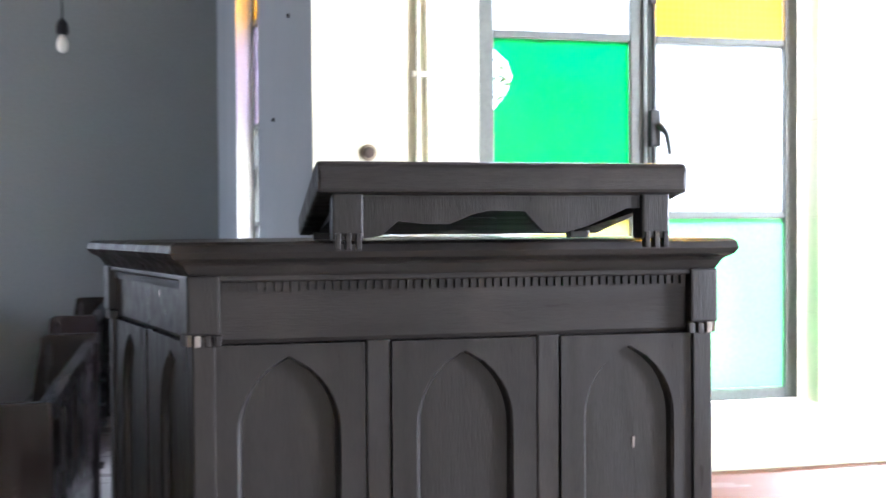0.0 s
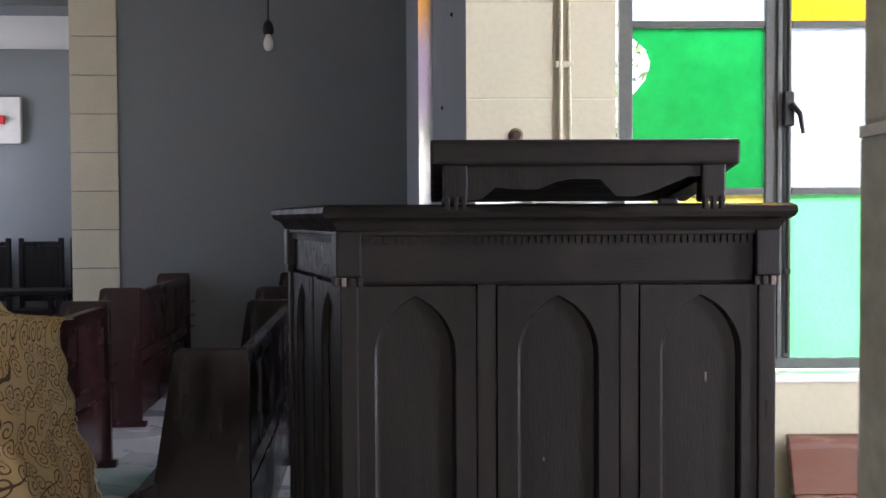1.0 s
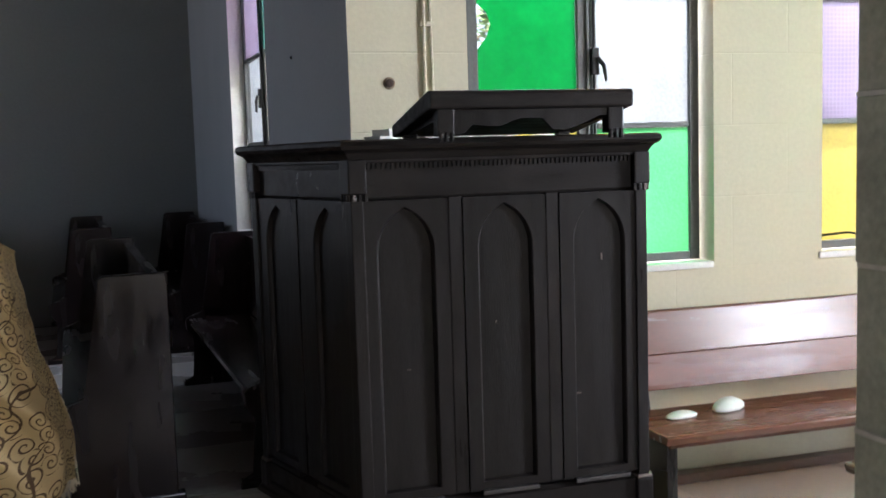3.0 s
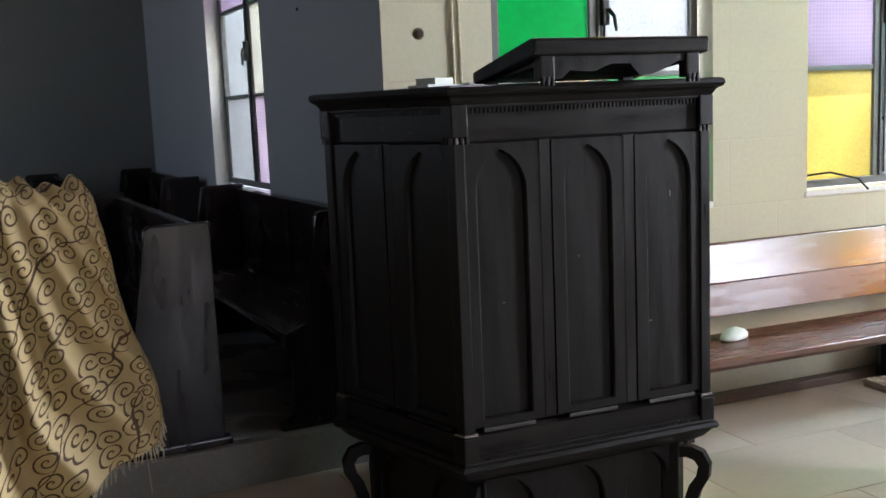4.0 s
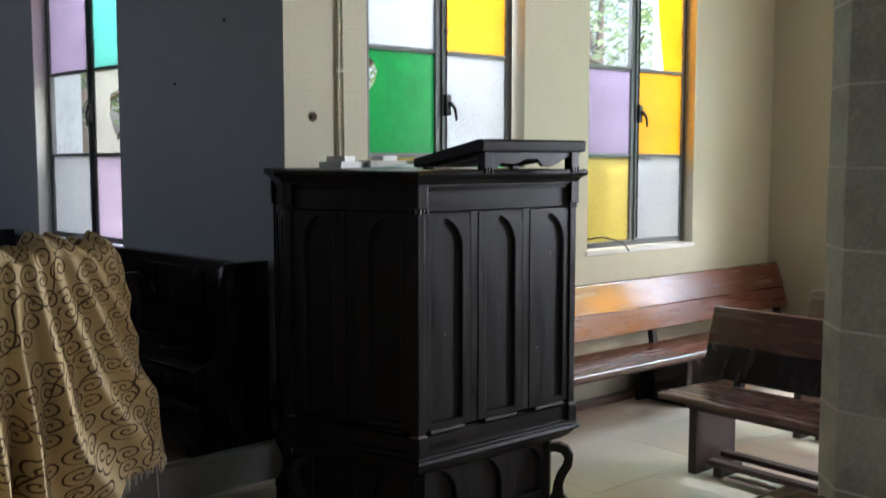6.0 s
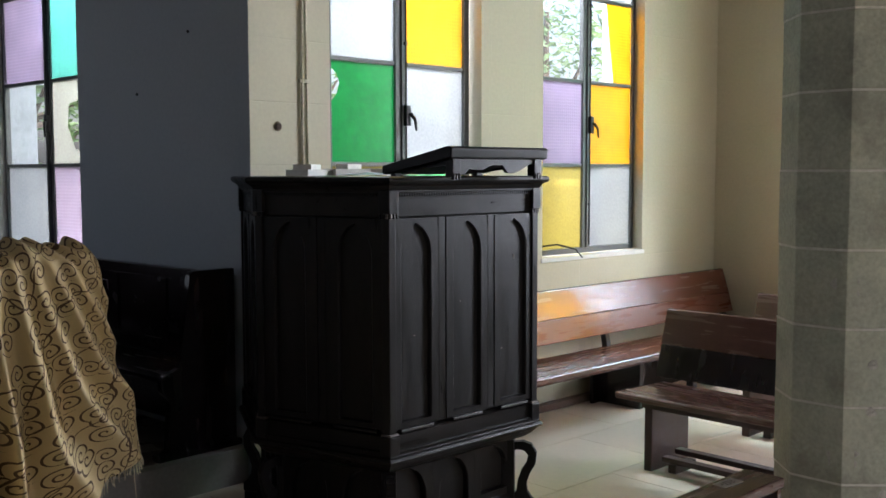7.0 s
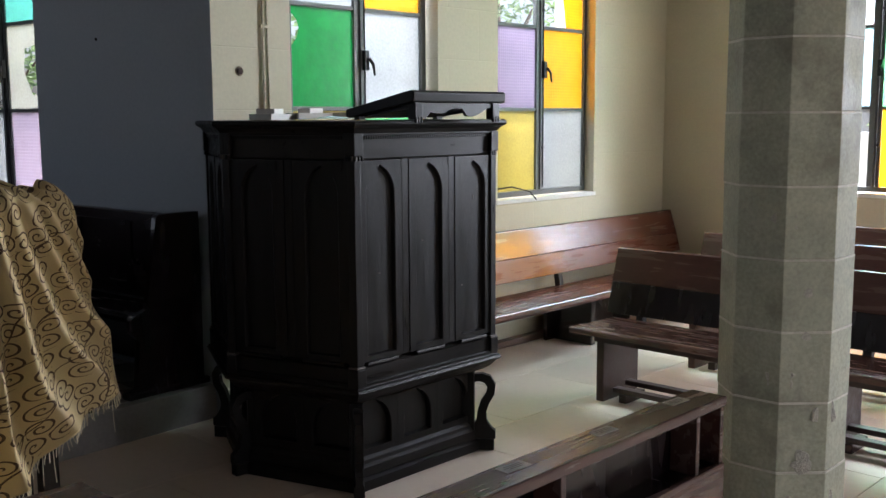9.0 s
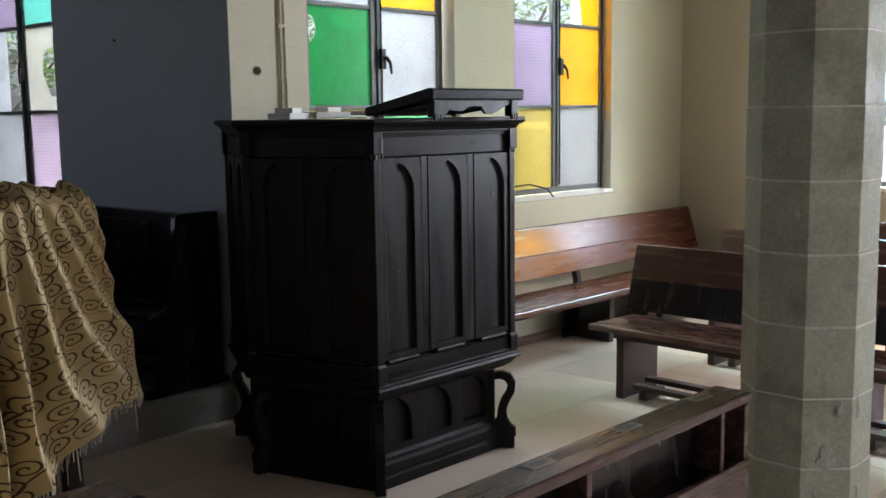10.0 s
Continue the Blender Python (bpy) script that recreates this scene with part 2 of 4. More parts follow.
def cloth_material():
    """Gold cloth with brown curling vines."""
    m = mat("gold_vine_cloth", (0.57, 0.44, 0.22), 0.75, vary=0.1, scale=8, fine=300, bump=0.2)
    n, l = m.node_tree.nodes, m.node_tree.links
    b = n["Principled BSDF"]
    old = b.inputs["Base Color"].links[0].from_socket
    uv = n.new("ShaderNodeTexCoord")
    out = None
    for size in (13.5,):
        mp = n.new("ShaderNodeMapping")
        l.new(uv.outputs["UV"], mp.inputs["Vector"])
        vo = n.new("ShaderNodeTexVoronoi")
        vo.voronoi_dimensions = '2D'
        vo.inputs["Scale"].default_value, vo.inputs["Randomness"].default_value = size, 0.75
        l.new(mp.outputs[0], vo.inputs["Vector"])
        sub = n.new("ShaderNodeVectorMath")
        sub.operation = 'SUBTRACT'
        l.new(mp.outputs[0], sub.inputs[0])
        l.new(vo.outputs["Position"], sub.inputs[1])
        sep = n.new("ShaderNodeSeparateXYZ")
        l.new(sub.outputs[0], sep.inputs[0])
        at = n.new("ShaderNodeMath")
        at.operation = 'ARCTAN2'
        l.new(sep.outputs["Y"], at.inputs[0])
        l.new(sep.outputs["X"], at.inputs[1])
        turn = n.new("ShaderNodeMath")
        turn.operation = 'DIVIDE'
        l.new(at.outputs[0], turn.inputs[0])
        turn.inputs[1].default_value = 2 * math.pi
        rad = n.new("ShaderNodeMath")
        rad.operation = 'MULTIPLY'
        l.new(vo.outputs["Distance"], rad.inputs[0])
        rad.inputs[1].default_value = 3.3
        s = n.new("ShaderNodeMath")
        s.operation = 'ADD'
        l.new(rad.outputs[0], s.inputs[0])
        l.new(turn.outputs[0], s.inputs[1])
        fr = n.new("ShaderNodeMath")
        fr.operation = 'FRACT'
        l.new(s.outputs[0], fr.inputs[0])
        ab = n.new("ShaderNodeMath")
        ab.operation = 'LESS_THAN'
        l.new(fr.outputs[0], ab.inputs[0])
        ab.inputs[1].default_value = 0.27
        lim = n.new("ShaderNodeMath")
        lim.operation = 'LESS_THAN'
        l.new(vo.outputs["Distance"], lim.inputs[0])
        lim.inputs[1].default_value = 0.56
        mu = n.new("ShaderNodeMath")
        mu.operation = 'MULTIPLY'
        l.new(ab.outputs[0], mu.inputs[0])
        l.new(lim.outputs[0], mu.inputs[1])
        if out is None:
            out = mu.outputs[0]
    stem = n.new("ShaderNodeTexWave")
    for k, v in (("Scale", 2.3), ("Distortion", 4.0), ("Detail", 0.0), ("Detail Scale", 2.6)):
        stem.inputs[k].default_value = v
    stem.bands_direction = 'DIAGONAL'
    l.new(uv.outputs["UV"], stem.inputs["Vector"])
    cmp = n.new("ShaderNodeMath")
    cmp.operation = 'GREATER_THAN'
    l.new(stem.outputs["Fac"], cmp.inputs[0])
    cmp.inputs[1].default_value = 0.9965
    mx = n.new("ShaderNodeMath")
    mx.operation = 'MAXIMUM'
    l.new(out, mx.inputs[0])
    l.new(cmp.outputs[0], mx.inputs[1])
    out = mx.outputs[0]
    mc = n.new("ShaderNodeMix")
    mc.data_type = 'RGBA'
    l.new(out, mc.inputs[0])
    l.new(old, mc.inputs[6])
    mc.inputs[7].default_value = (0.085, 0.046, 0.017, 1)
    l.new(mc.outputs[2], b.inputs["Base Color"])
    return m


CLOTH = cloth_material()
THREAD = mat("pale_thread", (0.6, 0.53, 0.38), 0.8, vary=0.15)


# ---- builders ----
def thing(name, label, category, m=None, group="", kind=""):
    ob = new(name)
    ob.empty_display_size = 0.1
    if m is not None:
        ob.matrix_world = m
    return tagged(ob, label, category, group, kind)


def mesh_of(bm, name, material, smooth=False):
    me = bpy.data.meshes.new(name)
    bmesh.ops.recalc_face_normals(bm, faces=bm.faces)
    bm.to_mesh(me)
    bm.free()
    me.materials.append(material)
    if smooth:
        for p in me.polygons:
            p.use_smooth = True
    return me


def part(name, bm, material, parent=None, label="", smooth=False):
    ob = new(name, mesh_of(bm, name, material, smooth))
    if parent is not None:
        ob.parent = parent
    return tagged(ob, label)


def structure(name, bm, material, label, category, smooth=False):
    return tagged(part(name, bm, material, None, "", smooth), label, category, kind="structure")


def box(x0, x1, y0, y1, z0, z1, bevel=0.0, bm=None):
    bm = bm or bmesh.new()
    vs = [bm.verts.new((x, y, z)) for x in (x0, x1) for y in (y0, y1) for z in (z0, z1)]
    fs = [bm.faces.new([vs[i] for i in f]) for f in ((0, 1, 3, 2), (4, 6, 7, 5), (0, 4, 5, 1), (2, 3, 7, 6), (0, 2, 6, 4), (1, 5, 7, 3))]
    if bevel:
        es = list({e for f in fs for e in f.edges})
        bmesh.ops.bevel(bm, geom=es, offset=bevel, segments=2, affect='EDGES', profile=0.6)
    return bm


def prism(points, z0, z1, bm=None, axis='z', bevel=0.0):
    """A polygon pushed along an axis. axis x: points are (y, z); axis y: points are (x, z)."""
    bm = bm or bmesh.new()

    def at(p, h):
        return (p[0], p[1], h) if axis == 'z' else (h, p[0], p[1]) if axis == 'x' else (p[0], h, p[1])
    lo = [bm.verts.new(at(p, z0)) for p in points]
    hi = [bm.verts.new(at(p, z1)) for p in points]
    fs = [bm.faces.new(lo), bm.faces.new(hi[::-1])]
    k = len(points)
    fs += [bm.faces.new((lo[i], lo[(i + 1) % k], hi[(i + 1) % k], hi[i])) for i in range(k)]
    if bevel:
        bmesh.ops.bevel(bm, geom=list({e for f in fs for e in f.edges}), offset=bevel, segments=2, affect='EDGES', profile=0.6)
    return bm


def tube(points, r, sides=8, bm=None):
    bm = bm or bmesh.new()
    ps = [Vector(p) for p in points]
    rings = []
    for i, p in enumerate(ps):
        d = (ps[min(i + 1, len(ps) - 1)] - ps[max(i - 1, 0)]).normalized()
        u = d.orthogonal().normalized() if i == 0 else (u - d * u.dot(d)).normalized()
        w = d.cross(u)
        rr = r[i] if isinstance(r, (list, tuple)) else r
        rings.append([bm.verts.new(p + rr * (math.cos(a) * u + math.sin(a) * w)) for a in [2 * math.pi * k / sides for k in range(sides)]])
    for a, b in zip(rings, rings[1:]):
        for k in range(sides):
            bm.faces.new((a[k], a[(k + 1) % sides], b[(k + 1) % sides], b[k]))
    bm.faces.new(rings[0][::-1])
    bm.faces.new(rings[-1])
    return bm


def lathe(profile, sides=16, bm=None, at=(0, 0, 0)):
    bm = bm or bmesh.new()
    rings = [[bm.verts.new((at[0] + r * math.cos(2 * math.pi * k / sides), at[1] + r * math.sin(2 * math.pi * k / sides), at[2] + z))
              for k in range(sides)] for r, z in profile]
    for a, b in zip(rings, rings[1:]):
        for k in range(sides):
            bm.faces.new((a[k], a[(k + 1) % sides], b[(k + 1) % sides], b[k]))
    bm.faces.new(rings[0][::-1])
    bm.faces.new(rings[-1])
    return bm


def wall_with_openings(length, height, thick, openings, z0=0.0):
    """A wall along x from 0, its room face at y = 0 and its body towards +y, with openings (x0, x1, z0, z1)."""
    bm = bmesh.new()
    xs = sorted({0, length, *(o[0] for o in openings), *(o[1] for o in openings)})
    zs = sorted({z0, height, *(o[2] for o in openings), *(o[3] for o in openings)})
    def hole(a, b):
        x, z = (a[0] + a[1]) / 2, (b[0] + b[1]) / 2
        return any(o[0] < x < o[1] and o[2] < z < o[3] for o in openings)
    for a in zip(xs, xs[1:]):
        for b in zip(zs, zs[1:]):
            if hole(a, b):
                continue
            for y in (0, thick):
                bm.faces.new([bm.verts.new(p) for p in ((a[0], y, b[0]), (a[1], y, b[0]), (a[1], y, b[1]), (a[0], y, b[1]))])
    rims = [(x0, x1, y0, y1) for x0, x1, y0, y1 in openings] + [(0, length, z0, height)]
    for x0, x1, h0, h1 in rims:
        for p, q in (((x0, h0), (x1, h0)), ((x1, h0), (x1, h1)), ((x1, h1), (x0, h1)), ((x0, h1), (x0, h0))):
            bm.faces.new([bm.verts.new(v) for v in ((p[0], 0, p[1]), (q[0], 0, q[1]), (q[0], thick, q[1]), (p[0], thick, p[1]))])
    bmesh.ops.remove_doubles(bm, verts=bm.verts, dist=0.0005)
    return bm


# ---- the setting: floors, walls, ceiling ----
H = 5.2
floor = structure("floor", box(-9, 5.4, -9, 1.9, -0.3, -0.012), FLOOR, "worn beige screed floor marked in large slabs", "floor")
# chancel frame: its long wall turns a little from the transept's
CH = Matrix.Translation((0.319, 1.5, 0)) @ Matrix.Rotation(math.atan2(0.0634, 0.998), 4, 'Z')
PZ = 0.18
VG = 5.5

bm = prism([(-5.4, 0.12), (-0.005, 0.12), (-0.005, VG + 4.4), (-5.4, VG + 4.4)], -0.2, PZ - 0.012)
platform = structure("floor_chancel", bm, CARPET, "raised grey chancel floor one step up", "floor")
platform.matrix_world = CH
stepb = structure("step", box(-5.4, -0.005, 0.05, 0.118, -0.1, PZ, 0.008), STEP, "worn stone step edge to the chancel", "step")
stepb.matrix_world = CH

# transept wall with two windows
W1 = (0.852, 2.078, 1.045, 3.6)
W2 = (2.688, 3.878, 1.05, 3.6)
EX = 4.93
wall = structure("wall_transept", wall_with_openings(EX - 0.319, H, 0.4, [tuple(v - 0.319 if i < 2 else v for i, v in enumerate(w)) for w in (W1, W2)]),
                 CREAM, "cream painted plaster wall with two tall windows", "wall")
wall.matrix_world = pose(0.319, 1.5, 0)
# end wall of the transept
WE = (-0.87, 0.33, 1.06, 3.6)
# the second opening is out of view, added for a fill lamp
wall = structure("wall_end", wall_with_openings(11, H, 0.4, [(1.5 - WE[1], 1.5 - WE[0], WE[2], WE[3]), (2.9, 4.3, 1.06, 3.6)]), CREAM,
                 "cream painted plaster wall with a tall window and an added unseen opening", "wall")
wall.matrix_world = pose(EX, 1.5, 0, 0, 0, -90)
# chancel side wall: room face looks to -u
WL = (1.825, 3.14, 1.09, 3.6)
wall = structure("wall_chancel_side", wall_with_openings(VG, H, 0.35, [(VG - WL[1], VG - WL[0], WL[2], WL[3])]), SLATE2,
                 "slate blue painted plaster wall with one tall window", "wall")
wall.matrix_world = CH @ pose(0, VG, 0, 0, 0, -90)
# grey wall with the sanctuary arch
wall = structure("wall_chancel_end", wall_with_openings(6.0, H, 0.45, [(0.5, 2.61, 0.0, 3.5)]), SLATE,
                 "grey painted wall with an opening to the sanctuary", "wall")
wall.matrix_world = CH @ pose(-5.55, VG, 0)
# never in view; its dark boards are chosen to weaken the ambient bounce
ceiling = structure("ceiling", box(-9, 5.4, -9, 12.5, H, H + 0.2), TIMBER, "unseen boarded ceiling, set dark to cut bounced light", "ceiling")
# walls that close the place
wall = structure("wall_sanctuary_end", box(-7.2, 1.0, VG + 2.6, VG + 2.9, 0, H), SLATE, "grey painted sanctuary end wall", "wall")
wall.matrix_world = CH
wall = structure("wall_sanctuary_side", box(-2.75, -2.45, VG + 0.46, VG + 2.59, 0, H), SLATE, "grey painted sanctuary side wall", "wall")
wall.matrix_world = CH
ceil2 = structure("ceiling_sanctuary", box(-5.4, -2.76, VG + 0.46, VG + 2.59, 3.55, 3.65), CEIL, "pale boarded sanctuary ceiling", "ceiling")
ceil2.matrix_world = CH
# out of view; slate rather than cream to keep pulpit reflections dark
wall = structure("wall_west", wall_with_openings(21, H, 0.4, [(13.6, 15.0, 1.2, 3.2), (16.6, 17.8, 1.2, 3.2)]), SLATE, "unseen slate blue wall with two openings added for fill light", "wall")
wall.matrix_world = pose(-5.3, -8.8, 0, 0, 0, 90)
# out of view; its opening only lets the south fill light in
wall = structure("wall_south", wall_with_openings(10.5, H, 0.4, [(1.0, 4.6, 0.6, 3.6)]), CREAM,
                 "unseen cream nave end wall with an opening added for fill light", "wall")
wall.matrix_world = pose(5.3, -9.0, 0, 0, 0, 180)
# fill lamps added in unseen openings of the west, south and end walls
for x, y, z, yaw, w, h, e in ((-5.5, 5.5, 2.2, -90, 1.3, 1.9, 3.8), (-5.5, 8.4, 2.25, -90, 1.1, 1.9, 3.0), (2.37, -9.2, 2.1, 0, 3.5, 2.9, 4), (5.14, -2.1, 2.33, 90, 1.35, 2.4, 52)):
    lamp = new("opening_fill_lamp", bpy.data.lights.new("opening_fill_lamp", 'AREA'))
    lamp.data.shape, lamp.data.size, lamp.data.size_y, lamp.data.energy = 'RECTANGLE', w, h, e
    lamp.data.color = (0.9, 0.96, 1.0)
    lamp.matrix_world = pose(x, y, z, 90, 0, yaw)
# lamps added outside the coloured windows as bright sky, one low for the bench
for eye, aim, w, h, e in (((2.3, 3.4, 4.0), (2.2, 0.3, 0.2), 3.4, 1.5, 150), ((6.9, -0.4, 4.0), (2.5, -0.4, 0.2), 2.4, 1.4, 520), ((7.4, -2.75, 2.15), (4.93, -0.3, 1.4), 1.3, 0.9, 100), ((2.6, 4.3, 4.0), (-1.0, 4.0, 0.3), 2.2, 1.4, 22)):
    lamp = new("sky_daylight", bpy.data.lights.new("sky_daylight", 'AREA'))
    lamp.data.shape, lamp.data.size, lamp.data.size_y, lamp.data.energy = 'RECTANGLE', w, h, e
    lamp.data.color = (0.94, 0.98, 1.0)
    lamp.matrix_world = look(eye, aim)


# ---- windows ----
def window(name, m, w, z0, z1, mull, rows, panes, label, handle=True, broken={}, side=0.035, half=0.045):
    """Iron casement window in the plane y = 0.105 of its wall frame, from x = 0 to w; panes: (left, right) from the sill up."""
    win = thing(name, label, "window", m, kind="structure")
    y = 0.105
    fr = box(0, side, y - 0.02, y + 0.02, z0, z1, 0.004)
    box(w - side, w, y - 0.02, y + 0.02, z0, z1, 0.004, fr)
    box(side + 0.001, w - side - 0.001, y - 0.02, y + 0.02, z0, z0 + 0.04, 0.004, fr)
    box(side + 0.001, w - side - 0.001, y - 0.02, y + 0.02, z1 - 0.04, z1, 0.004, fr)
    part("window_frame", fr, IRON, win, "grey painted iron frame")
    # the meeting stiles of the two leaves: a broad flat one and a narrow one with a dark gap
    part("mullion", box(mull - half, mull + 0.012, y - 0.02, y + 0.02, z0 + 0.041, z1 - 0.041, 0.004), IRON, win)
    part("mullion_fillet", box(mull - 0.008, mull + 0.006, y - 0.032, y - 0.0205, z0 + 0.041, z1 - 0.041, 0.003), IRON, win)
    part("meeting_stile", box(mull + 0.018, mull + half, y - 0.014, y + 0.02, z0 + 0.041, z1 - 0.041, 0.004), IRON, win)
    hs = [z0 + 0.04, *rows, z1 - 0.04]
    for k, (a, b) in enumerate(zip(hs, hs[1:])):
        for s, (x0, x1) in enumerate(((side + 0.001, mull - half - 0.001), (mull + half + 0.001, w - side - 0.001))):
            if k:
                part("glazing_bar", box(x0, x1, y - 0.016, y + 0.016, a - 0.012, a + 0.012, 0.003), IRON, win)
            g = panes[min(k, len(panes) - 1)][s]
            lo, hi = a + (0.013 if k else 0.001), b - 0.013
            shape = broken.get((k, s), ((0, 0), (1, 0), (1, 1), (0, 1)))
            bm = prism([(x0 + fx * (x1 - x0), lo + fz * (hi - lo)) for fx, fz in shape], y - 0.002, y + 0.002, axis='y')
            pane = part("pane", bm, g, win, ("broken " if (k, s) in broken else "") + g.name.replace("_", " "))
            pane.data.materials.append(THRU)
            for f in pane.data.polygons:
                f.material_index = 0 if f.normal.y < -0.5 else 1
    sill = box(-0.02, w + 0.02, -0.012, y - 0.021, z0 - 0.036, z0 - 0.004, 0.006)
    part("sill", sill, WHITE, win, "chipped pale sill")
    if handle:
        hz = (rows[0] + rows[1]) / 2
        part("lock_rod", tube([(mull + 0.03, y - 0.026, z0 + 0.06), (mull + 0.031, y - 0.026, hz), (mull + 0.03, y - 0.026, z1 - 0.06)], 0.006, 6), BLACK, win, "thin black locking rod")
        for z in (z0 + 0.35, hz + 0.42, hz + 0.85):
            part("rod_guide", box(mull + 0.018, mull + 0.042, y - 0.034, y - 0.0145, z, z + 0.02, 0.003), BLACK, win)
        lat = part("latch", box(mull + 0.008, mull + 0.046, y - 0.055, y - 0.025, hz - 0.07, hz + 0.055, 0.006), BLACK, win, "black iron latch")
        part("lever", tube([(mull + 0.035, y - 0.06, hz + 0.005), (mull + 0.058, y - 0.075, hz - 0.03), (mull + 0.068, y - 0.078, hz - 0.1)], [0.012, 0.01, 0.007]), BLACK, lat)
    return win


R = (1.71, 2.32, 2.93)
window("window_1", pose(0.88, 1.5, 0), 1.17, 1.055, 3.58, 0.5855, R,
       ((YELLOW, PALEGREEN), (GREEN, FROST), (FROST, AMBER), (LILAC, GREEN)), "tall iron casement with green, white and amber glass",
       broken={(1, 0): ((0, 0), (1, 0), (1, 1), (0, 1), (0, 0.94), (0.1, 0.87), (0.14, 0.78), (0.1, 0.68), (0.02, 0.6), (0, 0.58))}, side=0.05, half=0.049)
window("window_2", pose(2.69, 1.5, 0), 1.186, 1.065, 3.58, 0.5935, R,
       ((YELLOW, FROST), (LILAC, AMBER), (CLEAR, AMBER), (GREEN, FROST)), "tall iron casement with lilac, yellow and amber glass",
       broken={(2, 1): ((0.58, 0), (1, 0), (1, 1), (0.4, 1), (0.46, 0.6), (0.52, 0.3))})
window("window_3", CH @ pose(0, 3.12, 0, 0, 0, -90), 1.285, 1.11, 3.58, 0.70, (1.715, 2.3, 2.92),
       ((FROST, PINK), (CLEAR, PALE), (LILAC, AQUA), (AMBER, FROST)), "tall iron casement with pale and clear glass",
       broken={(1, 1): ((0, 0), (1, 0), (1, 0.2), (0.6, 0.16), (0.4, 0.45), (0.45, 0.72), (1, 0.78), (1, 1), (0, 1))})
window("window_4", pose(EX, 0.32, 0, 0, 0, -90), 1.18, 1.07, 3.58, 0.59, R,
       ((CLEAR, AMBER), (ICE, PALEGREEN), (FROST, FROST), (GREEN, LILAC)), "tall iron casement with ice blue, green and amber glass")
# pale painted reveal lining on the chancel window's far jamb and a painted reveal edge
lining = structure("trim", box(-0.012, 0.105, 3.125, 3.139, 1.1, 3.59), WHITE, "white painted window reveal", "reveal")
lining.matrix_world = CH
trim = structure("baseboard", box(0.33, EX - 0.01, 1.478, 1.498, 0.0, 0.16, 0.006), CREAM, "cream painted skirting along the wall", "skirting")
trim = structure("baseboard", box(0.33, EX - 0.01, 1.405, 1.476, 0.0, 0.05, 0.008), FOOTING, "brown wooden plinth course along the wall foot", "skirting")
# conduit and stain between the corner and the first window
cond = thing("wall_conduit", "paint-covered conduit running up the cream wall", "conduit")
part("pipe", tube([(0.655, 1.488, 0.9), (0.652, 1.488, 2.0), (0.658, 1.49, 3.2), (0.655, 1.49, 4.6)], 0.008, 8), PIPE, cond)
part("cable", tube([(0.685, 1.492, 0.9), (0.69, 1.492, 1.7), (0.683, 1.492, 2.4), (0.69, 1.492, 4.6)], 0.006, 6), PIPE, cond)
for z in (1.55, 2.15, 2.75, 3.4):
    part("clip", box(0.635, 0.7, 1.483, 1.499, z, z + 0.02, 0.002), PIPE, cond)
hole = thing("wall_hole", "dark plugged fixing hole with a brown smudge", "hole")
part("smudge", lathe([(0.027, 0), (0.025, 0.002), (0.02, 0.003)], 18), SMUDGE, hole)
part("plug", lathe([(0.018, 0.004), (0.018, 0.012), (0.009, 0.014)], 14), DIRTHOLE, hole)
hole.matrix_world = pose(0.495, 1.4985, 1.91, 90, 0, 0)
wire = tagged(part("window_rod", tube([(2.72, 1.56, 1.135), (2.85, 1.5, 1.15), (3.0, 1.45, 1.11), (3.06, 1.44, 1.05)], 0.006, 6), BLACK),
              "thin dark bent rod lying over the window sill", "rod")


# ---- the pulpit ----
def arch_outline(cx, w, z0, spring, apex, steps=7):
    """Pointed arch, clockwise from its lower left corner."""
    pts = [(cx - w / 2, z0), (cx - w / 2, spring)]
    h = apex - spring
    rad = (w * w / 4 + h * h) / w
    for k in range(1, steps + 1):
        z = spring + h * k / steps
        x = rad - math.sqrt(max(rad * rad - (z - spring) ** 2, 0))
        pts.append((cx - w / 2 + x, z))
    right = [(2 * cx - x, z) for x, z in pts[:-1]]
    return pts + right[::-1]


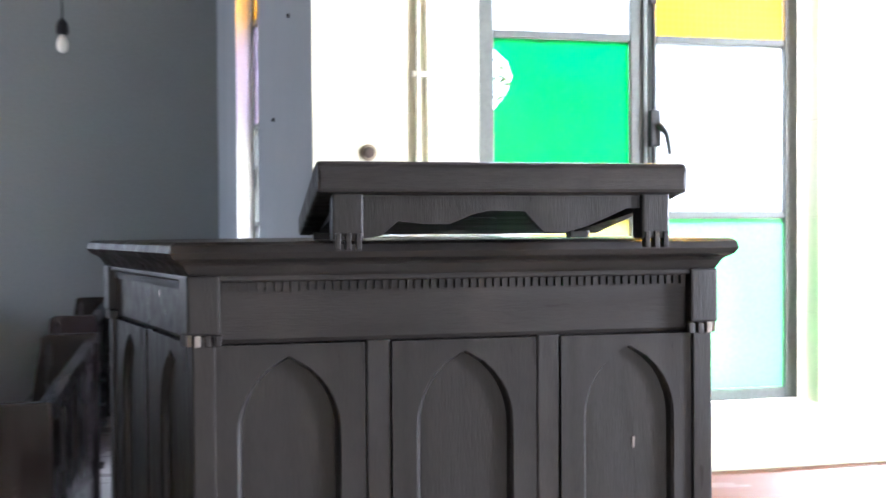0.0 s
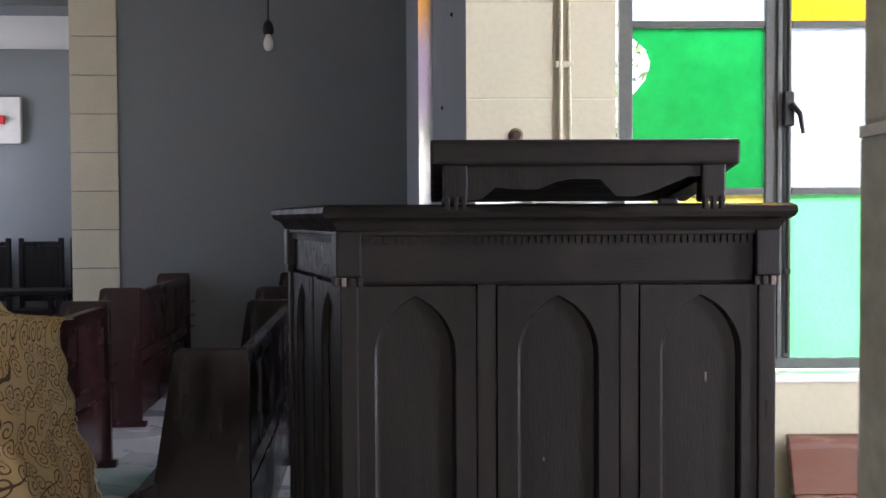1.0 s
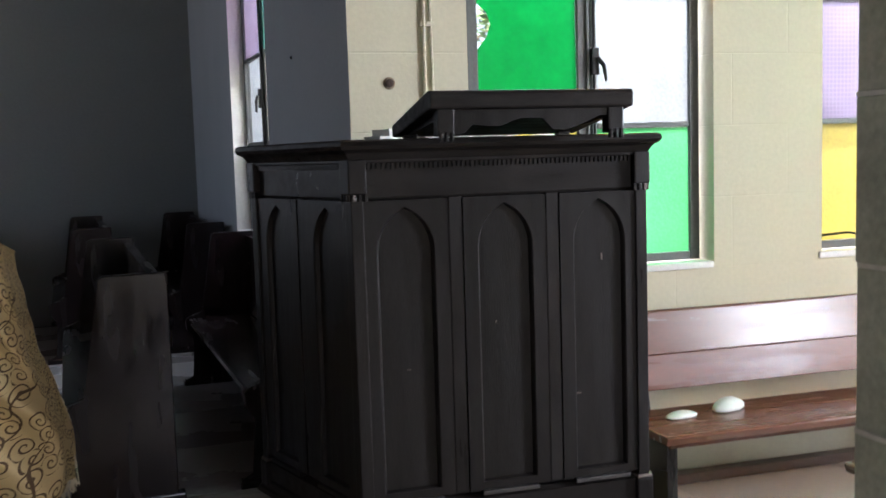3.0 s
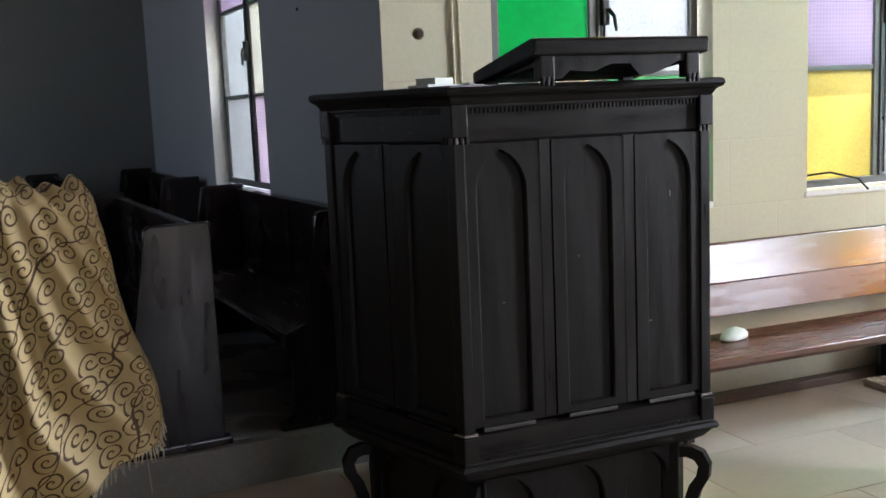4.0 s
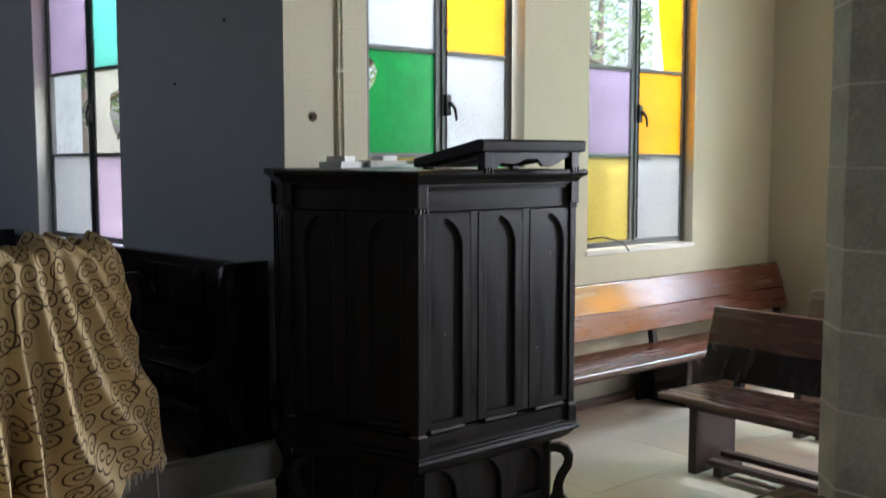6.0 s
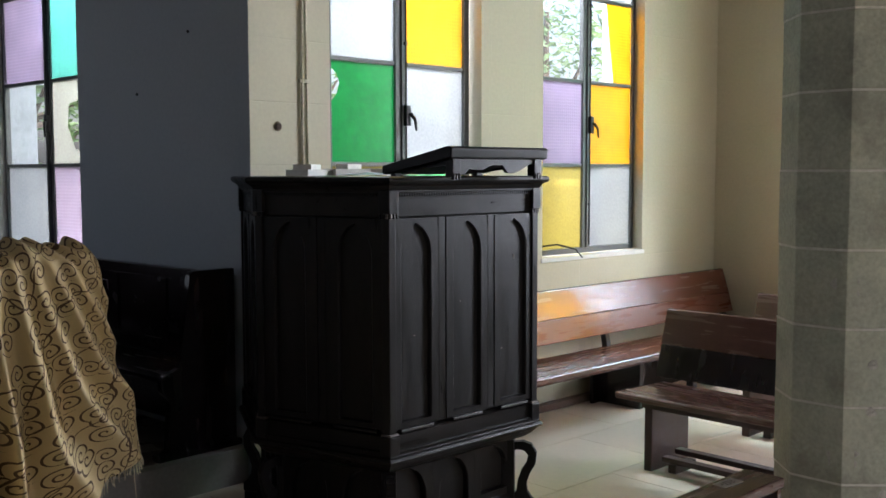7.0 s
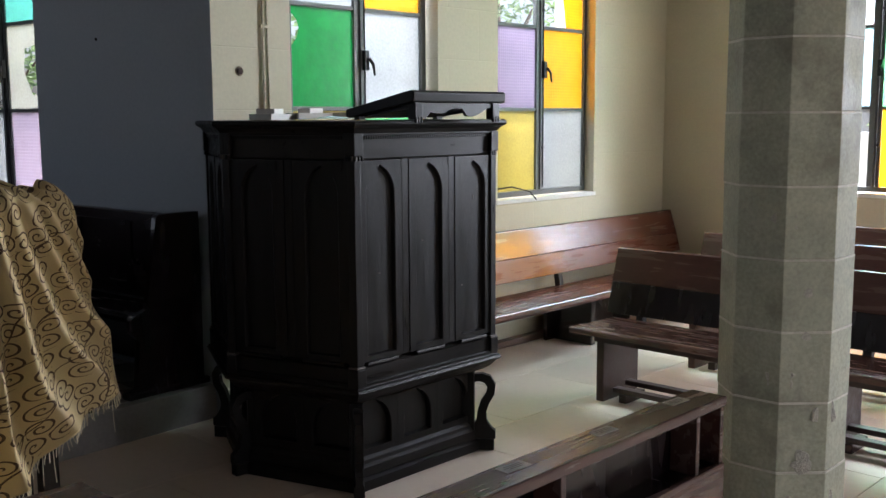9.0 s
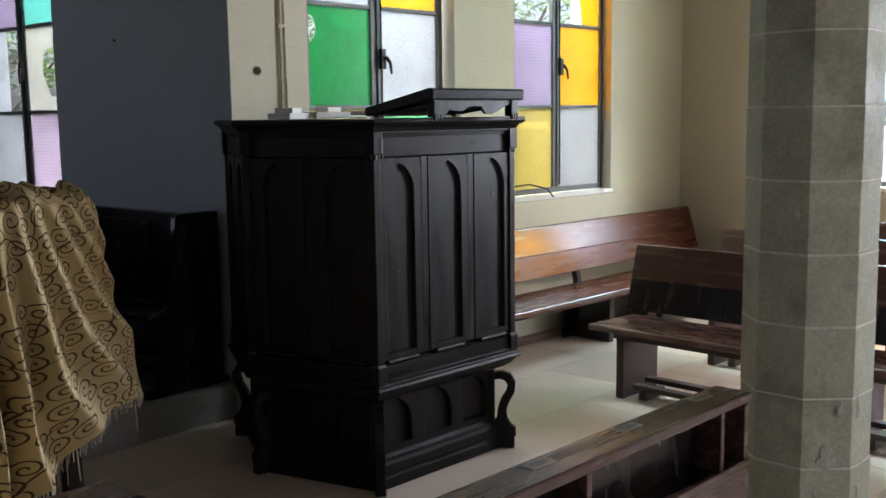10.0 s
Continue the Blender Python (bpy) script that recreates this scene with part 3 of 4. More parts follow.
def arch_board(w, z0, z1, aw, az0, spring, apex, thick=0.022, deep=0.016):
    """A board in the x-z plane, face at y = 0 and back at y = thick, with an arched recess."""
    bm = bmesh.new()
    outer = [(0, z0), (0, z1), (w, z1), (w, z0)]
    inner = arch_outline(w / 2, aw, az0, spring, apex)
    ov = [bm.verts.new((x, 0, z)) for x, z in outer]
    iv = [bm.verts.new((x, 0, z)) for x, z in inner]
    half = len(inner) // 2
    n = len(iv)
    top = half
    # left side, right side and the sill of the face
    for a, b in zip(iv[:top], iv[1:top + 1]):
        bm.faces.new((ov[1], a, b)) if a.co.z >= spring - 1e-4 else bm.faces.new((ov[0], ov[1], b, a))
    for a, b in zip(iv[top:], iv[top + 1:]):
        bm.faces.new((ov[2], a, b)) if b.co.z >= spring - 1e-4 else bm.faces.new((ov[2], a, b, ov[3]))
    bm.faces.new((ov[1], ov[2], iv[top]))
    bm.faces.new((ov[0], iv[0], iv[-1], ov[3]))
    # chamfered way into the recess
    mid = [bm.verts.new((x + (w / 2 - x) * 0.06, 0.005, z)) for x, z in inner]
    iw = [bm.verts.new((w / 2 + (x - w / 2) * 0.9, deep, z - 0.004 if z > az0 + 0.01 else z + 0.006)) for x, z in inner]
    for r0, r1 in ((iv, mid), (mid, iw)):
        for k in range(n):
            bm.faces.new((r0[k], r0[(k + 1) % n], r1[(k + 1) % n], r1[k]))
    bm.faces.new(iw)
    bv = [bm.verts.new((x, thick, z)) for x, z in outer]
    for k in range(4):
        bm.faces.new((ov[k], ov[(k + 1) % 4], bv[(k + 1) % 4], bv[k]))
    bm.faces.new(bv)
    return bm


def band(poly, profile, bm=None, closed=True):
    """A moulding: profile (outset, z) swept round a convex plan polygon with mitred corners."""
    bm = bm or bmesh.new()
    k = len(poly)
    rings = []
    for out, z in profile:
        ring = []
        for i in range(k):
            p, a, b = Vector(poly[i]), Vector(poly[i - 1]), Vector(poly[(i + 1) % k])
            d0, d1 = (p - a).normalized(), (b - p).normalized()
            n0, n1 = Vector((d0.y, -d0.x)), Vector((d1.y, -d1.x))
            mit = (n0 + n1) / (1 + n0.dot(n1))
            ring.append(bm.verts.new((*(p + mit * out), z)))
        rings.append(ring)
    for r0, r1 in zip(rings, rings[1:]):
        for i in range(k):
            bm.faces.new((r0[i], r0[(i + 1) % k], r1[(i + 1) % k], r1[i]))
    bm.faces.new(rings[0])
    bm.faces.new(rings[-1][::-1])
    return bm


PF = [Vector(q) for q in ((0, 0), (0.92, 0), (1.125, 0.66), (0.83, 1.24), (0.09, 1.24), (-0.205, 0.66))]
pulpit = thing("pulpit", "tall black-stained wooden pulpit with pointed arch panels", "pulpit", pose(0, 0.012, 0))
part("core", band(PF, [(-0.045, 0.42), (-0.045, 1.6)]), EBONY, pulpit)
part("plinth", band(PF, [(-0.055, 0), (-0.055, 0.045), (-0.068, 0.055), (-0.085, 0.058)]), EBONYH, pulpit)
part("base_moulding", band(PF, [(-0.072, 0.0585), (-0.072, 0.10), (-0.08, 0.115), (-0.084, 0.13), (-0.096, 0.145)]), EBONYH, pulpit)
part("lower_core", band(PF, [(-0.125, 0.1), (-0.125, 0.44)]), EBONY, pulpit)
part("waist_cove", band(PF, [(-0.09, 0.4), (-0.055, 0.412), (-0.025, 0.432), (-0.005, 0.455), (0.0, 0.465)]), EBONYH, pulpit)
part("waist_moulding", band(PF, [(0.012, 0.466), (0.02, 0.476), (0.014, 0.488), (0.004, 0.492), (-0.004, 0.512), (-0.012, 0.514), (-0.012, 0.575), (-0.03, 0.585)]), EBONYH, pulpit,
     "dusty waist moulding")
part("frieze", band(PF, [(-0.02, 1.475), (-0.016, 1.482), (-0.016, 1.585), (-0.03, 1.59)]), EBONYH, pulpit)
part("cornice", band(PF, [(-0.005, 1.582), (0.004, 1.592), (0.012, 1.604), (0.018, 1.609), (0.032, 1.616), (0.039, 1.626), (0.036, 1.638), (0.026, 1.643), (-0.05, 1.643)]), EBONYH, pulpit)


def side_frame(i):
    """Frame of the i-th side: x along it, y into the pulpit."""
    a, b = PF[i], PF[(i + 1) % 6]
    d = (b - a).normalized()
    return Matrix(((d.x, -d.y, 0, a.x), (d.y, d.x, 0, a.y), (0, 0, 1, 0), (0, 0, 0, 1))), (b - a).length


for side, count in ((0, 3), (1, 2), (2, 2), (4, 2), (5, 2)):
    fm, ln = side_frame(side)
    pitch = (ln - 0.016) / count
    for k in range(count):
        x0 = 0.008 + k * pitch
        o = part("arch_panel", arch_board(pitch - 0.046, 0.602, 1.472, 0.172, 0.625, 1.325, 1.452), EBONY, pulpit)
        o.matrix_local = fm @ Matrix.Translation((x0 + 0.023, 0.012, 0))
        o = part("foot_fillet", box(x0 + 0.06, x0 + pitch - 0.06, 0.004, 0.03, 0.586, 0.599, 0.003), SCUFF if side == 0 else EBONYH, pulpit, "worn edge fillet")
        o.matrix_local = fm
    for k in range(1, count):
        o = part("stile", box(0.008 + k * pitch - 0.021, 0.008 + k * pitch + 0.021, 0.0145, 0.05, 0.6, 1.475, 0.004), EBONY, pulpit)
        o.matrix_local = fm
    # dentils under the cornice and at the waist
    dent = bmesh.new()
    dn = int((ln - 0.1) / 0.0138)
    for k in range(dn):
        x = 0.05 + (k + 0.2) * (ln - 0.1) / dn
        box(x, x + 0.0085, 0.008, 0.02, 1.562, 1.576, bm=dent)
    o = tagged(part("dentil_moulding", dent, EBONYH, pulpit), kind="stuff")
    o.matrix_local = fm
    dent = bmesh.new()
    for k in range(dn):
        x = 0.05 + (k + 0.2) * (ln - 0.1) / dn
        box(x, x + 0.009, -0.002, 0.016, 0.496, 0.51, bm=dent)
    o = tagged(part("waist_dentil_moulding", dent, EBONYH, pulpit), kind="stuff")
    o.matrix_local = fm
    o = part("frieze_bead", box(0.045, ln - 0.045, 0.0, 0.02, 1.578, 1.588, 0.003), EBONYH, pulpit)
    o.matrix_local = fm
    # small arches of the lower stage
    inset = 0.065
    lp = (ln - 2 * inset) / count
    for k in range(count):
        o = part("small_arch_panel", arch_board(lp - 0.0006, 0.146, 0.404, lp - 0.08, 0.175, 0.262, 0.39, 0.034, 0.026), EBONY, pulpit)
        o.matrix_local = fm @ Matrix.Translation((inset + k * lp + 0.0003, 0.095, 0))

# corner posts, their heads and feet
for i, p in enumerate(PF):
    a, b = (p - PF[i - 1]).normalized(), (PF[(i + 1) % 6] - p).normalized()
    ang = math.degrees(math.atan2((a + b).y, (a + b).x))
    inward = (Vector((0.46, 0.6)) - p).normalized()
    c = p + inward * 0.03

    n0, n1 = Vector((-a.y, a.x)), Vector((-b.y, b.x))

    def blk(name, w, proud, z0, z1, bev, material=EBONY, label="", under=pulpit):
        """A post whose two faces lie along the two sides that meet at the corner."""
        tip = p - (n0 + n1) * proud / (1 + n0.dot(n1))
        poly = [tip, tip + b * w, tip + b * w + n1 * 0.05, tip - a * w + n0 * 0.05, tip - a * w]
        return part(name, prism([(q.x, q.y) for q in poly], z0, z1, bevel=bev), material, under, label)
    post = blk("corner_post", 0.036, -0.004, 0.575, 1.49, 0.003)
    head = blk("post_head", 0.052, 0.006, 1.492, 1.588, 0.004)
    for k in range(3):
        for along, into in ((b, n1), (-a, n0)):
            q = p + along * (0.006 + k * 0.017) - into * 0.004
            o = part("drop", box(0, 0.01, 0, 0.012, 1.472, 1.4915, 0.002), WORN if k == 0 else EBONY, head, "carved drop")
            o.matrix_local = Matrix(((along.x, into.x, 0, q.x), (along.y, into.y, 0, q.y), (0, 0, 1, 0), (0, 0, 0, 1)))
    foot = blk("post_foot", 0.052, 0.006, 0.497, 0.578, 0.005)
    blk("foot_cap", 0.048, 0.003, 0.579, 0.588, 0.003, WORN, "worn cap", foot)
    # curled bracket below the waist
    out = -inward
    outer = [(0.0, 0.385), (0.06, 0.392), (0.1, 0.378), (0.125, 0.335), (0.12, 0.285), (0.092, 0.235), (0.078, 0.19), (0.082, 0.15), (0.105, 0.115), (0.125, 0.1), (0.125, 0.059)]
    inner = [(0.0, 0.059), (0.0, 0.12), (0.03, 0.15), (0.036, 0.2), (0.052, 0.25), (0.078, 0.29), (0.085, 0.325), (0.07, 0.345), (0.045, 0.352), (0.0, 0.345)]
    bang = math.degrees(math.atan2(out.y, out.x))
    sb = bmesh.new()
    for y in (-0.017, 0.017):
        vo_ = [sb.verts.new((r, y, z)) for r, z in outer]
        vi_ = [sb.verts.new((r, y, z)) for r, z in inner[::-1]]
        for k in range(len(vo_) - 1):
            m0, m1 = min(k, len(vi_) - 1), min(k + 1, len(vi_) - 1)
            sb.faces.new((vo_[k], vo_[k + 1], vi_[m1], vi_[m0]) if m0 != m1 else (vo_[k], vo_[k + 1], vi_[m0]))
        if y < 0:
            o0, i0 = vo_, vi_
    for a_, b_ in ((o0, vo_), (i0, vi_)):
        for k in range(len(a_) - 1):
            sb.faces.new((a_[k], a_[k + 1], b_[k + 1], b_[k]))
    br = part("scroll_bracket", sb, EBONY, pulpit, "sawn curling bracket")
    bo = p + inward * 0.13
    br.matrix_local = pose(bo.x, bo.y, 0, 0, 0, bang)
    o = part("bracket_foot", box(0.0, 0.118, -0.024, 0.024, 0.0, 0.0575, 0.004), EBONYH, br)
    o = part("lower_post", box(-0.03, 0.03, -0.03, 0.03, 0.1, 0.4, 0.004), EBONY, pulpit)
    q = p + inward * 0.14
    o.matrix_local = pose(q.x, q.y, 0, 0, 0, ang)

for x, z, w, h in ((0.775, 1.275, 0.005, 0.02), (0.69, 0.86, 0.02, 0.005), (0.43, 1.1, 0.004, 0.008), (0.16, 0.98, 0.012, 0.003), (0.88, 1.0, 0.004, 0.012)):
    part("paint_fleck", box(x - w / 2, x + w / 2, -0.0015 if z > 1.48 else 0.026, 0.03, z - h / 2, z + h / 2, 0.001), WORN, pulpit, "pale chip in the stain")

# book rest standing on the pulpit's front edge
rest = thing("book_rest", "black wooden sloping book rest with scalloped apron", "book rest", pose(0.205, -0.14, 1.644))
bw, bd = 0.575, 0.42
prof = [(-0.006, 0.074), (-0.01, 0.112), (0.0, 0.122), (0.02, 0.122), (bd, 0.045), (bd, 0.012), (bd - 0.02, 0.008)]
part("top_board", prism(prof, -0.012, bw + 0.012, axis='x', bevel=0.006), EBONYH, rest, "sloping top board")
for x in (0.012, bw - 0.06):
    rest_leg = part("leg", box(x, x + 0.048, 0.008, 0.05, 0.0, 0.078, 0.004), EBONY, rest)
    for k in range(3):
        part("foot_drop", box(x + 0.004 + 0.016 * k, x + 0.013 + 0.016 * k, 0.004, 0.02, -0.014, 0.012, 0.002), EBONY, rest_leg)
    part("rear_leg", box(x, x + 0.04, bd - 0.06, bd - 0.03, 0.0, 0.02, 0.003), EBONY, rest)
    part("side_rail", prism([(0.05, 0.045), (0.05, 0.08), (bd - 0.03, 0.022), (bd - 0.03, 0.01)], x + 0.01, x + 0.03, axis='x'), EBONY, rest)
ap = [(0.06, 0.078), (bw - 0.06, 0.078)]
wave = [(bw - 0.06 - (1 - f) * (bw - 0.12), h) for f, h in ((1, 0.05), (0.95, 0.05), (0.88, 0.036), (0.8, 0.021), (0.72, 0.011), (0.64, 0.012), (0.6, 0.03), (0.57, 0.045), (0.44, 0.046), (0.38, 0.04),
        (0.3, 0.025), (0.2, 0.026), (0.12, 0.03), (0.06, 0.007), (0, 0.004))]
part("apron", prism(ap + wave, 0.016, 0.034, axis='y'), EBONY, rest, "scalloped apron")


# ---- papers and books on the pulpit ----
def book(x, y, z, w, d, h, yaw, cover, label, tilt=0):
    b = thing("book", label, "book", pose(x, y, z, 0, tilt, yaw))
    part("pages", box(-w / 2 + 0.004, w / 2 - 0.004, -d / 2 + 0.004, d / 2, 0.003, h - 0.003), PAPER, b)
    cv = box(-w / 2, w / 2, -d / 2, d / 2 + 0.002, 0, 0.0028)
    box(-w / 2, w / 2, -d / 2, d / 2 + 0.002, h - 0.0028, h, bm=cv)
    box(-w / 2, w / 2, -d / 2 - 0.001, -d / 2 + 0.003, 0.0029, h - 0.0029, bm=cv)
    part("cover", cv, cover, b)
    return b


TZ = 1.6445
book(0.42, 1.1, TZ, 0.22, 0.15, 0.03, 12, PAPER, "white paper-bound book lying on the pulpit")
book(0.40, 1.11, TZ + 0.031, 0.12, 0.1, 0.026, 30, PAPER, "small white box-like book on a stack")
book(0.62, 1.06, TZ, 0.2, 0.15, 0.034, -12, PAPER, "worn white book lying flat")
book(0.66, 1.1, TZ + 0.035, 0.1, 0.09, 0.024, 8, PAPER, "small white booklet on a book")
book(0.79, 1.0, TZ, 0.12, 0.1, 0.036, 38, PAPER, "small pale hymn book lying flat")
for x, y, w, d, yaw, mt, lb in ((0.52, 0.8, 0.3, 0.21, 12, PAPERB, "pale blue sheet of paper lying flat"), (0.72, 0.62, 0.26, 0.2, -6, PAPER, "white sheet of paper under the book rest"),
                                (0.5, 0.4, 0.24, 0.16, 14, PAPER, "white folded paper under the book rest")):
    g = bmesh.new()
    nx, ny = 8, 6
    vs = [[g.verts.new(((i / nx - .5) * w, (j / ny - .5) * d, 0.003 + 0.012 * (i / nx) ** 3 * (0.4 + 0.6 * j / ny))) for j in range(ny + 1)] for i in range(nx + 1)]
    for i in range(nx):
        for j in range(ny):
            g.faces.new((vs[i][j], vs[i + 1][j], vs[i + 1][j + 1], vs[i][j + 1]))
    o = tagged(part("paper", g, mt, None, "", True), lb, "paper")
    o.modifiers.new("thick", 'SOLIDIFY').thickness = 0.002
    o.matrix_world = pose(x, y, TZ + 0.001, 0, 0, yaw)


# ---- pews of the chancel: they run along v and face -u ----
def end_panel():
    # side outline: (depth, height), back at 0, front towards -0.46
    prof = [(0, 0), (0, 0.97), (-0.25, 0.97), (-0.275, 0.955), (-0.345, 0.47), (-0.44, 0.44), (-0.46, 0.42), (-0.455, 0.36), (-0.4, 0.3), (-0.42, 0.05), (-0.46, 0.04), (-0.46, 0)]
    return prism(prof, 0, 0.045, axis='y', bevel=0.006)


def choir_pew(length, label, wood):
    pew = thing("choir_pew", label, "pew", group="chancel pews")
    for y in (0, length - 0.045):
        o = part("end_panel", end_panel(), wood, pew)
        o.matrix_local = Matrix.Translation((0, y, 0))
        o = part("foot", box(-0.49, 0.03, -0.012, 0.057, 0.0, 0.035, 0.008), wood, pew)
        o.matrix_local = Matrix.Translation((0, y, 0.001))
    part("seat", box(-0.44, -0.06, 0.046, length - 0.046, 0.40, 0.432, 0.006), wood, pew, "polished seat board")
    part("top_rail", box(-0.062, -0.012, 0.046, length - 0.046, 0.88, 0.945, 0.006), wood, pew)
    part("mid_rail", box(-0.056, -0.018, 0.046, length - 0.046, 0.44, 0.52, 0.004), wood, pew)
    n = 4
    step = (length - 0.09) / n
    for k in range(n):
        y = 0.045 + k * step
        part("back_stile", box(-0.055, -0.019, y, y + 0.06, 0.521, 0.879, 0.004), wood, pew)
        part("back_panel", box(-0.044, -0.032, y + 0.061, y + step - 0.001, 0.521, 0.879), wood, pew)
    part("kick_board", box(-0.05, -0.03, 0.046, length - 0.046, 0.06, 0.4), wood, pew)
    for z in (0.72, 0.6, 0.5):
        part("hook", tube([(-0.002, length - 0.03, z), (0.03, length - 0.03, z - 0.004), (0.034, length - 0.03, z + 0.014)], 0.006, 6), BLACK, pew, "small iron hook")
    return pew


near = choir_pew(2.25, "dark-stained wooden choir pew with panelled back", DARKPEW)
near.matrix_world = CH @ Matrix.Translation((-0.78, 0.09, PZ))
c = copy_thing(near, CH @ Matrix.Translation((-0.03, 0.12, PZ)))
tagged(c, "dark-stained choir pew standing against the slate wall")
far = choir_pew(1.95, "dark-stained choir pew in the wall corner", DARKPEW)
far.matrix_world = CH @ Matrix.Translation((-0.05, 3.5, PZ))
c = copy_thing(far, CH @ Matrix.Translation((-0.86, 3.5, PZ)))
tagged(c, "dark-stained choir pew before the grey end wall")
red = choir_pew(2.25, "red-stained wooden choir pew with a glossy panelled back", REDPEW)
red.matrix_world = CH @ Matrix.Translation((-1.85, 0.14, PZ))
red = choir_pew(1.95, "red-stained choir pew before the sanctuary opening", REDPEW)
red.matrix_world = CH @ Matrix.Translation((-1.93, 3.5, PZ))


# ---- plain pews of the transept and the wall bench ----
def bench(name, length, label, group, wood, wood2, low=0.545, front=-0.61, leg=0.09, seat_in=-0.015, seat_z=0.432, top=0.866):
    """Runs along x from 0, faces -y, its back at y = 0."""
    b = thing(name, label, "bench", group=group)
    part("upper_back", prism([(-0.125, 0.655), (-0.065, top - 0.006), (-0.042, top), (-0.028, top - 0.016), (-0.09, 0.65)], 0, length, axis='x', bevel=0.005), wood, b, "varnished upper back board")
    # on the pews this board's colour carries the shade below the upper back
    part("lower_back", prism([(-0.158 - (0.545 - low) * 0.25, low), (-0.126, 0.654), (-0.094, 0.65), (-0.126 - (0.545 - low) * 0.25, low - 0.003)], 0.002, length - 0.002, axis='x', bevel=0.004), wood2 if not group else DARKPEW, b, "lower back board, near black on pews for shade")
    sz = seat_z - 0.432
    part("seat", prism([(front + 0.01, 0.395 + sz), (front, 0.425 + sz), (front + 0.01, 0.432 + sz), (-0.18, 0.418 + sz), (-0.17, 0.385 + sz)], seat_in, length - seat_in, axis='x', bevel=0.006), wood, b, "worn seat board")
    n = max(2, int(length / 1.5) + 1)
    for k in range(n):
        x = leg + k * (length - 2 * leg - 0.05) / (n - 1)
        # wall bench legs take near-black wood, putting the under-seat shade into their colour
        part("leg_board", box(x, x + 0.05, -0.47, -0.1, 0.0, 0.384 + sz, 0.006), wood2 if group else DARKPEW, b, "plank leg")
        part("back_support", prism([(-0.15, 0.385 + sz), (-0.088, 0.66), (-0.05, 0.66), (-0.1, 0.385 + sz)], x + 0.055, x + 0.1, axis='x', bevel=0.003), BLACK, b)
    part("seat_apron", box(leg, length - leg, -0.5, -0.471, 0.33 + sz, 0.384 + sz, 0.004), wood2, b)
    return b


# PEWD is the pew brown with shade put in, for legs, aprons and kneelers
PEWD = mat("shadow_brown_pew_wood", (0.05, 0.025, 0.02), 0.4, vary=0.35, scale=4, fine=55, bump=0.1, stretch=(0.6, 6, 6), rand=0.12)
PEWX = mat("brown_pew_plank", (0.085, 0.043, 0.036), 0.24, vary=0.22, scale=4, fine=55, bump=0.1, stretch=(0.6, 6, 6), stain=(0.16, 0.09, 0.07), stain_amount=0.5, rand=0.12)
BROWND = mat("red_brown_plank", (0.14, 0.045, 0.025), 0.3, vary=0.3, scale=4, fine=55, bump=0.08, stretch=(0.6, 6, 6), rand=0.1)
wb = bench("wall_bench", 3.47, "varnished brown bench along the cream wall", "", BROWN, BROWND, 0.5, -0.66, top=0.85)
# black sheet added where only shade fills the space below the seat
part("under_panel", box(1.62, 2.75, -0.13, -0.1, 0.0, 0.36, 0.004), DARKPEW, wb, "black panel added for the shade under the seat")
wb.matrix_world = pose(1.44, 1.465, 0)
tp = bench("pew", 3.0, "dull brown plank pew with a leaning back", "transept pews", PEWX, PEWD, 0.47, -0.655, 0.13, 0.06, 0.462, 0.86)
tp.matrix_world = pose(2.45, 0.275, 0, 0, 0, -90)
copy_thing(tp, pose(3.5, 0.27, 0, 0, 0, -90))
copy_thing(tp, pose(4.52, 0.27, 0, 0, 0, -90))
# kneelers in front of the pews
def kneeler(m):
    k = thing("kneeler", "low dark plank kneeler on the floor", "kneeler", m, group="kneelers")
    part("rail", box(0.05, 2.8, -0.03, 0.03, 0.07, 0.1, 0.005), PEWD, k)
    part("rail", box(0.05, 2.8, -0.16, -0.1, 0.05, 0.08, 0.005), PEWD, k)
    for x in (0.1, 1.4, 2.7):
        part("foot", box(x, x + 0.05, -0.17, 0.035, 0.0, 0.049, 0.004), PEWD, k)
    return k


k0 = kneeler(pose(2.2, 0.12, 0, 0, 0, -90))
copy_thing(k0, pose(3.25, 0.12, 0, 0, 0, -90))


def slipper(x, y, z, yaw, s, h, label):
    bm = bmesh.new()
    bmesh.ops.create_icosphere(bm, subdivisions=3, radius=1)
    for v in bm.verts:
        v.co = Vector((v.co.x * s, v.co.y * s * 0.55, max(v.co.z, -0.35) * h + 0.004 * noise.noise(v.co * 2.5) + 0.35 * h))
        v.co.z += 0.25 * h * math.sin(v.co.x / s * 3 + 1) * (1 if v.co.z > h * 0.3 else 0)
    o = tagged(part("cloth_bundle", bm, PAPER, None, "", True), label, "cloth")
    o.matrix_world = pose(x, y, z, 0, 0, yaw)


slipper(1.66, 1.1, 0.4265, 15, 0.085, 0.014, "flat pale folded cloth lying on the bench")
slipper(1.92, 1.14, 0.4258, 25, 0.1, 0.032, "crumpled pale cloth bundle lying on the bench")

# ---- front ledge of the nave pew ----
ledge = thing("book_ledge", "dark varnished pew front with an open book shelf", "pew front", pose(-2.3, -1.665, 0))
LL = 2.37
part("top_board", box(0, LL, 0, 0.127, 0.738, 0.771, 0.007), PEWX, ledge, "worn glossy top board")
# shelf and back board near black: the open recess's shade is in their colour
part("shelf", box(0.02, LL - 0.001, 0.014, 0.112, 0.53, 0.55, 0.003), DARKPEW, ledge)
part("back_board", box(0.02, LL - 0.001, 0.098, 0.116, 0.551, 0.737), DARKPEW, ledge)
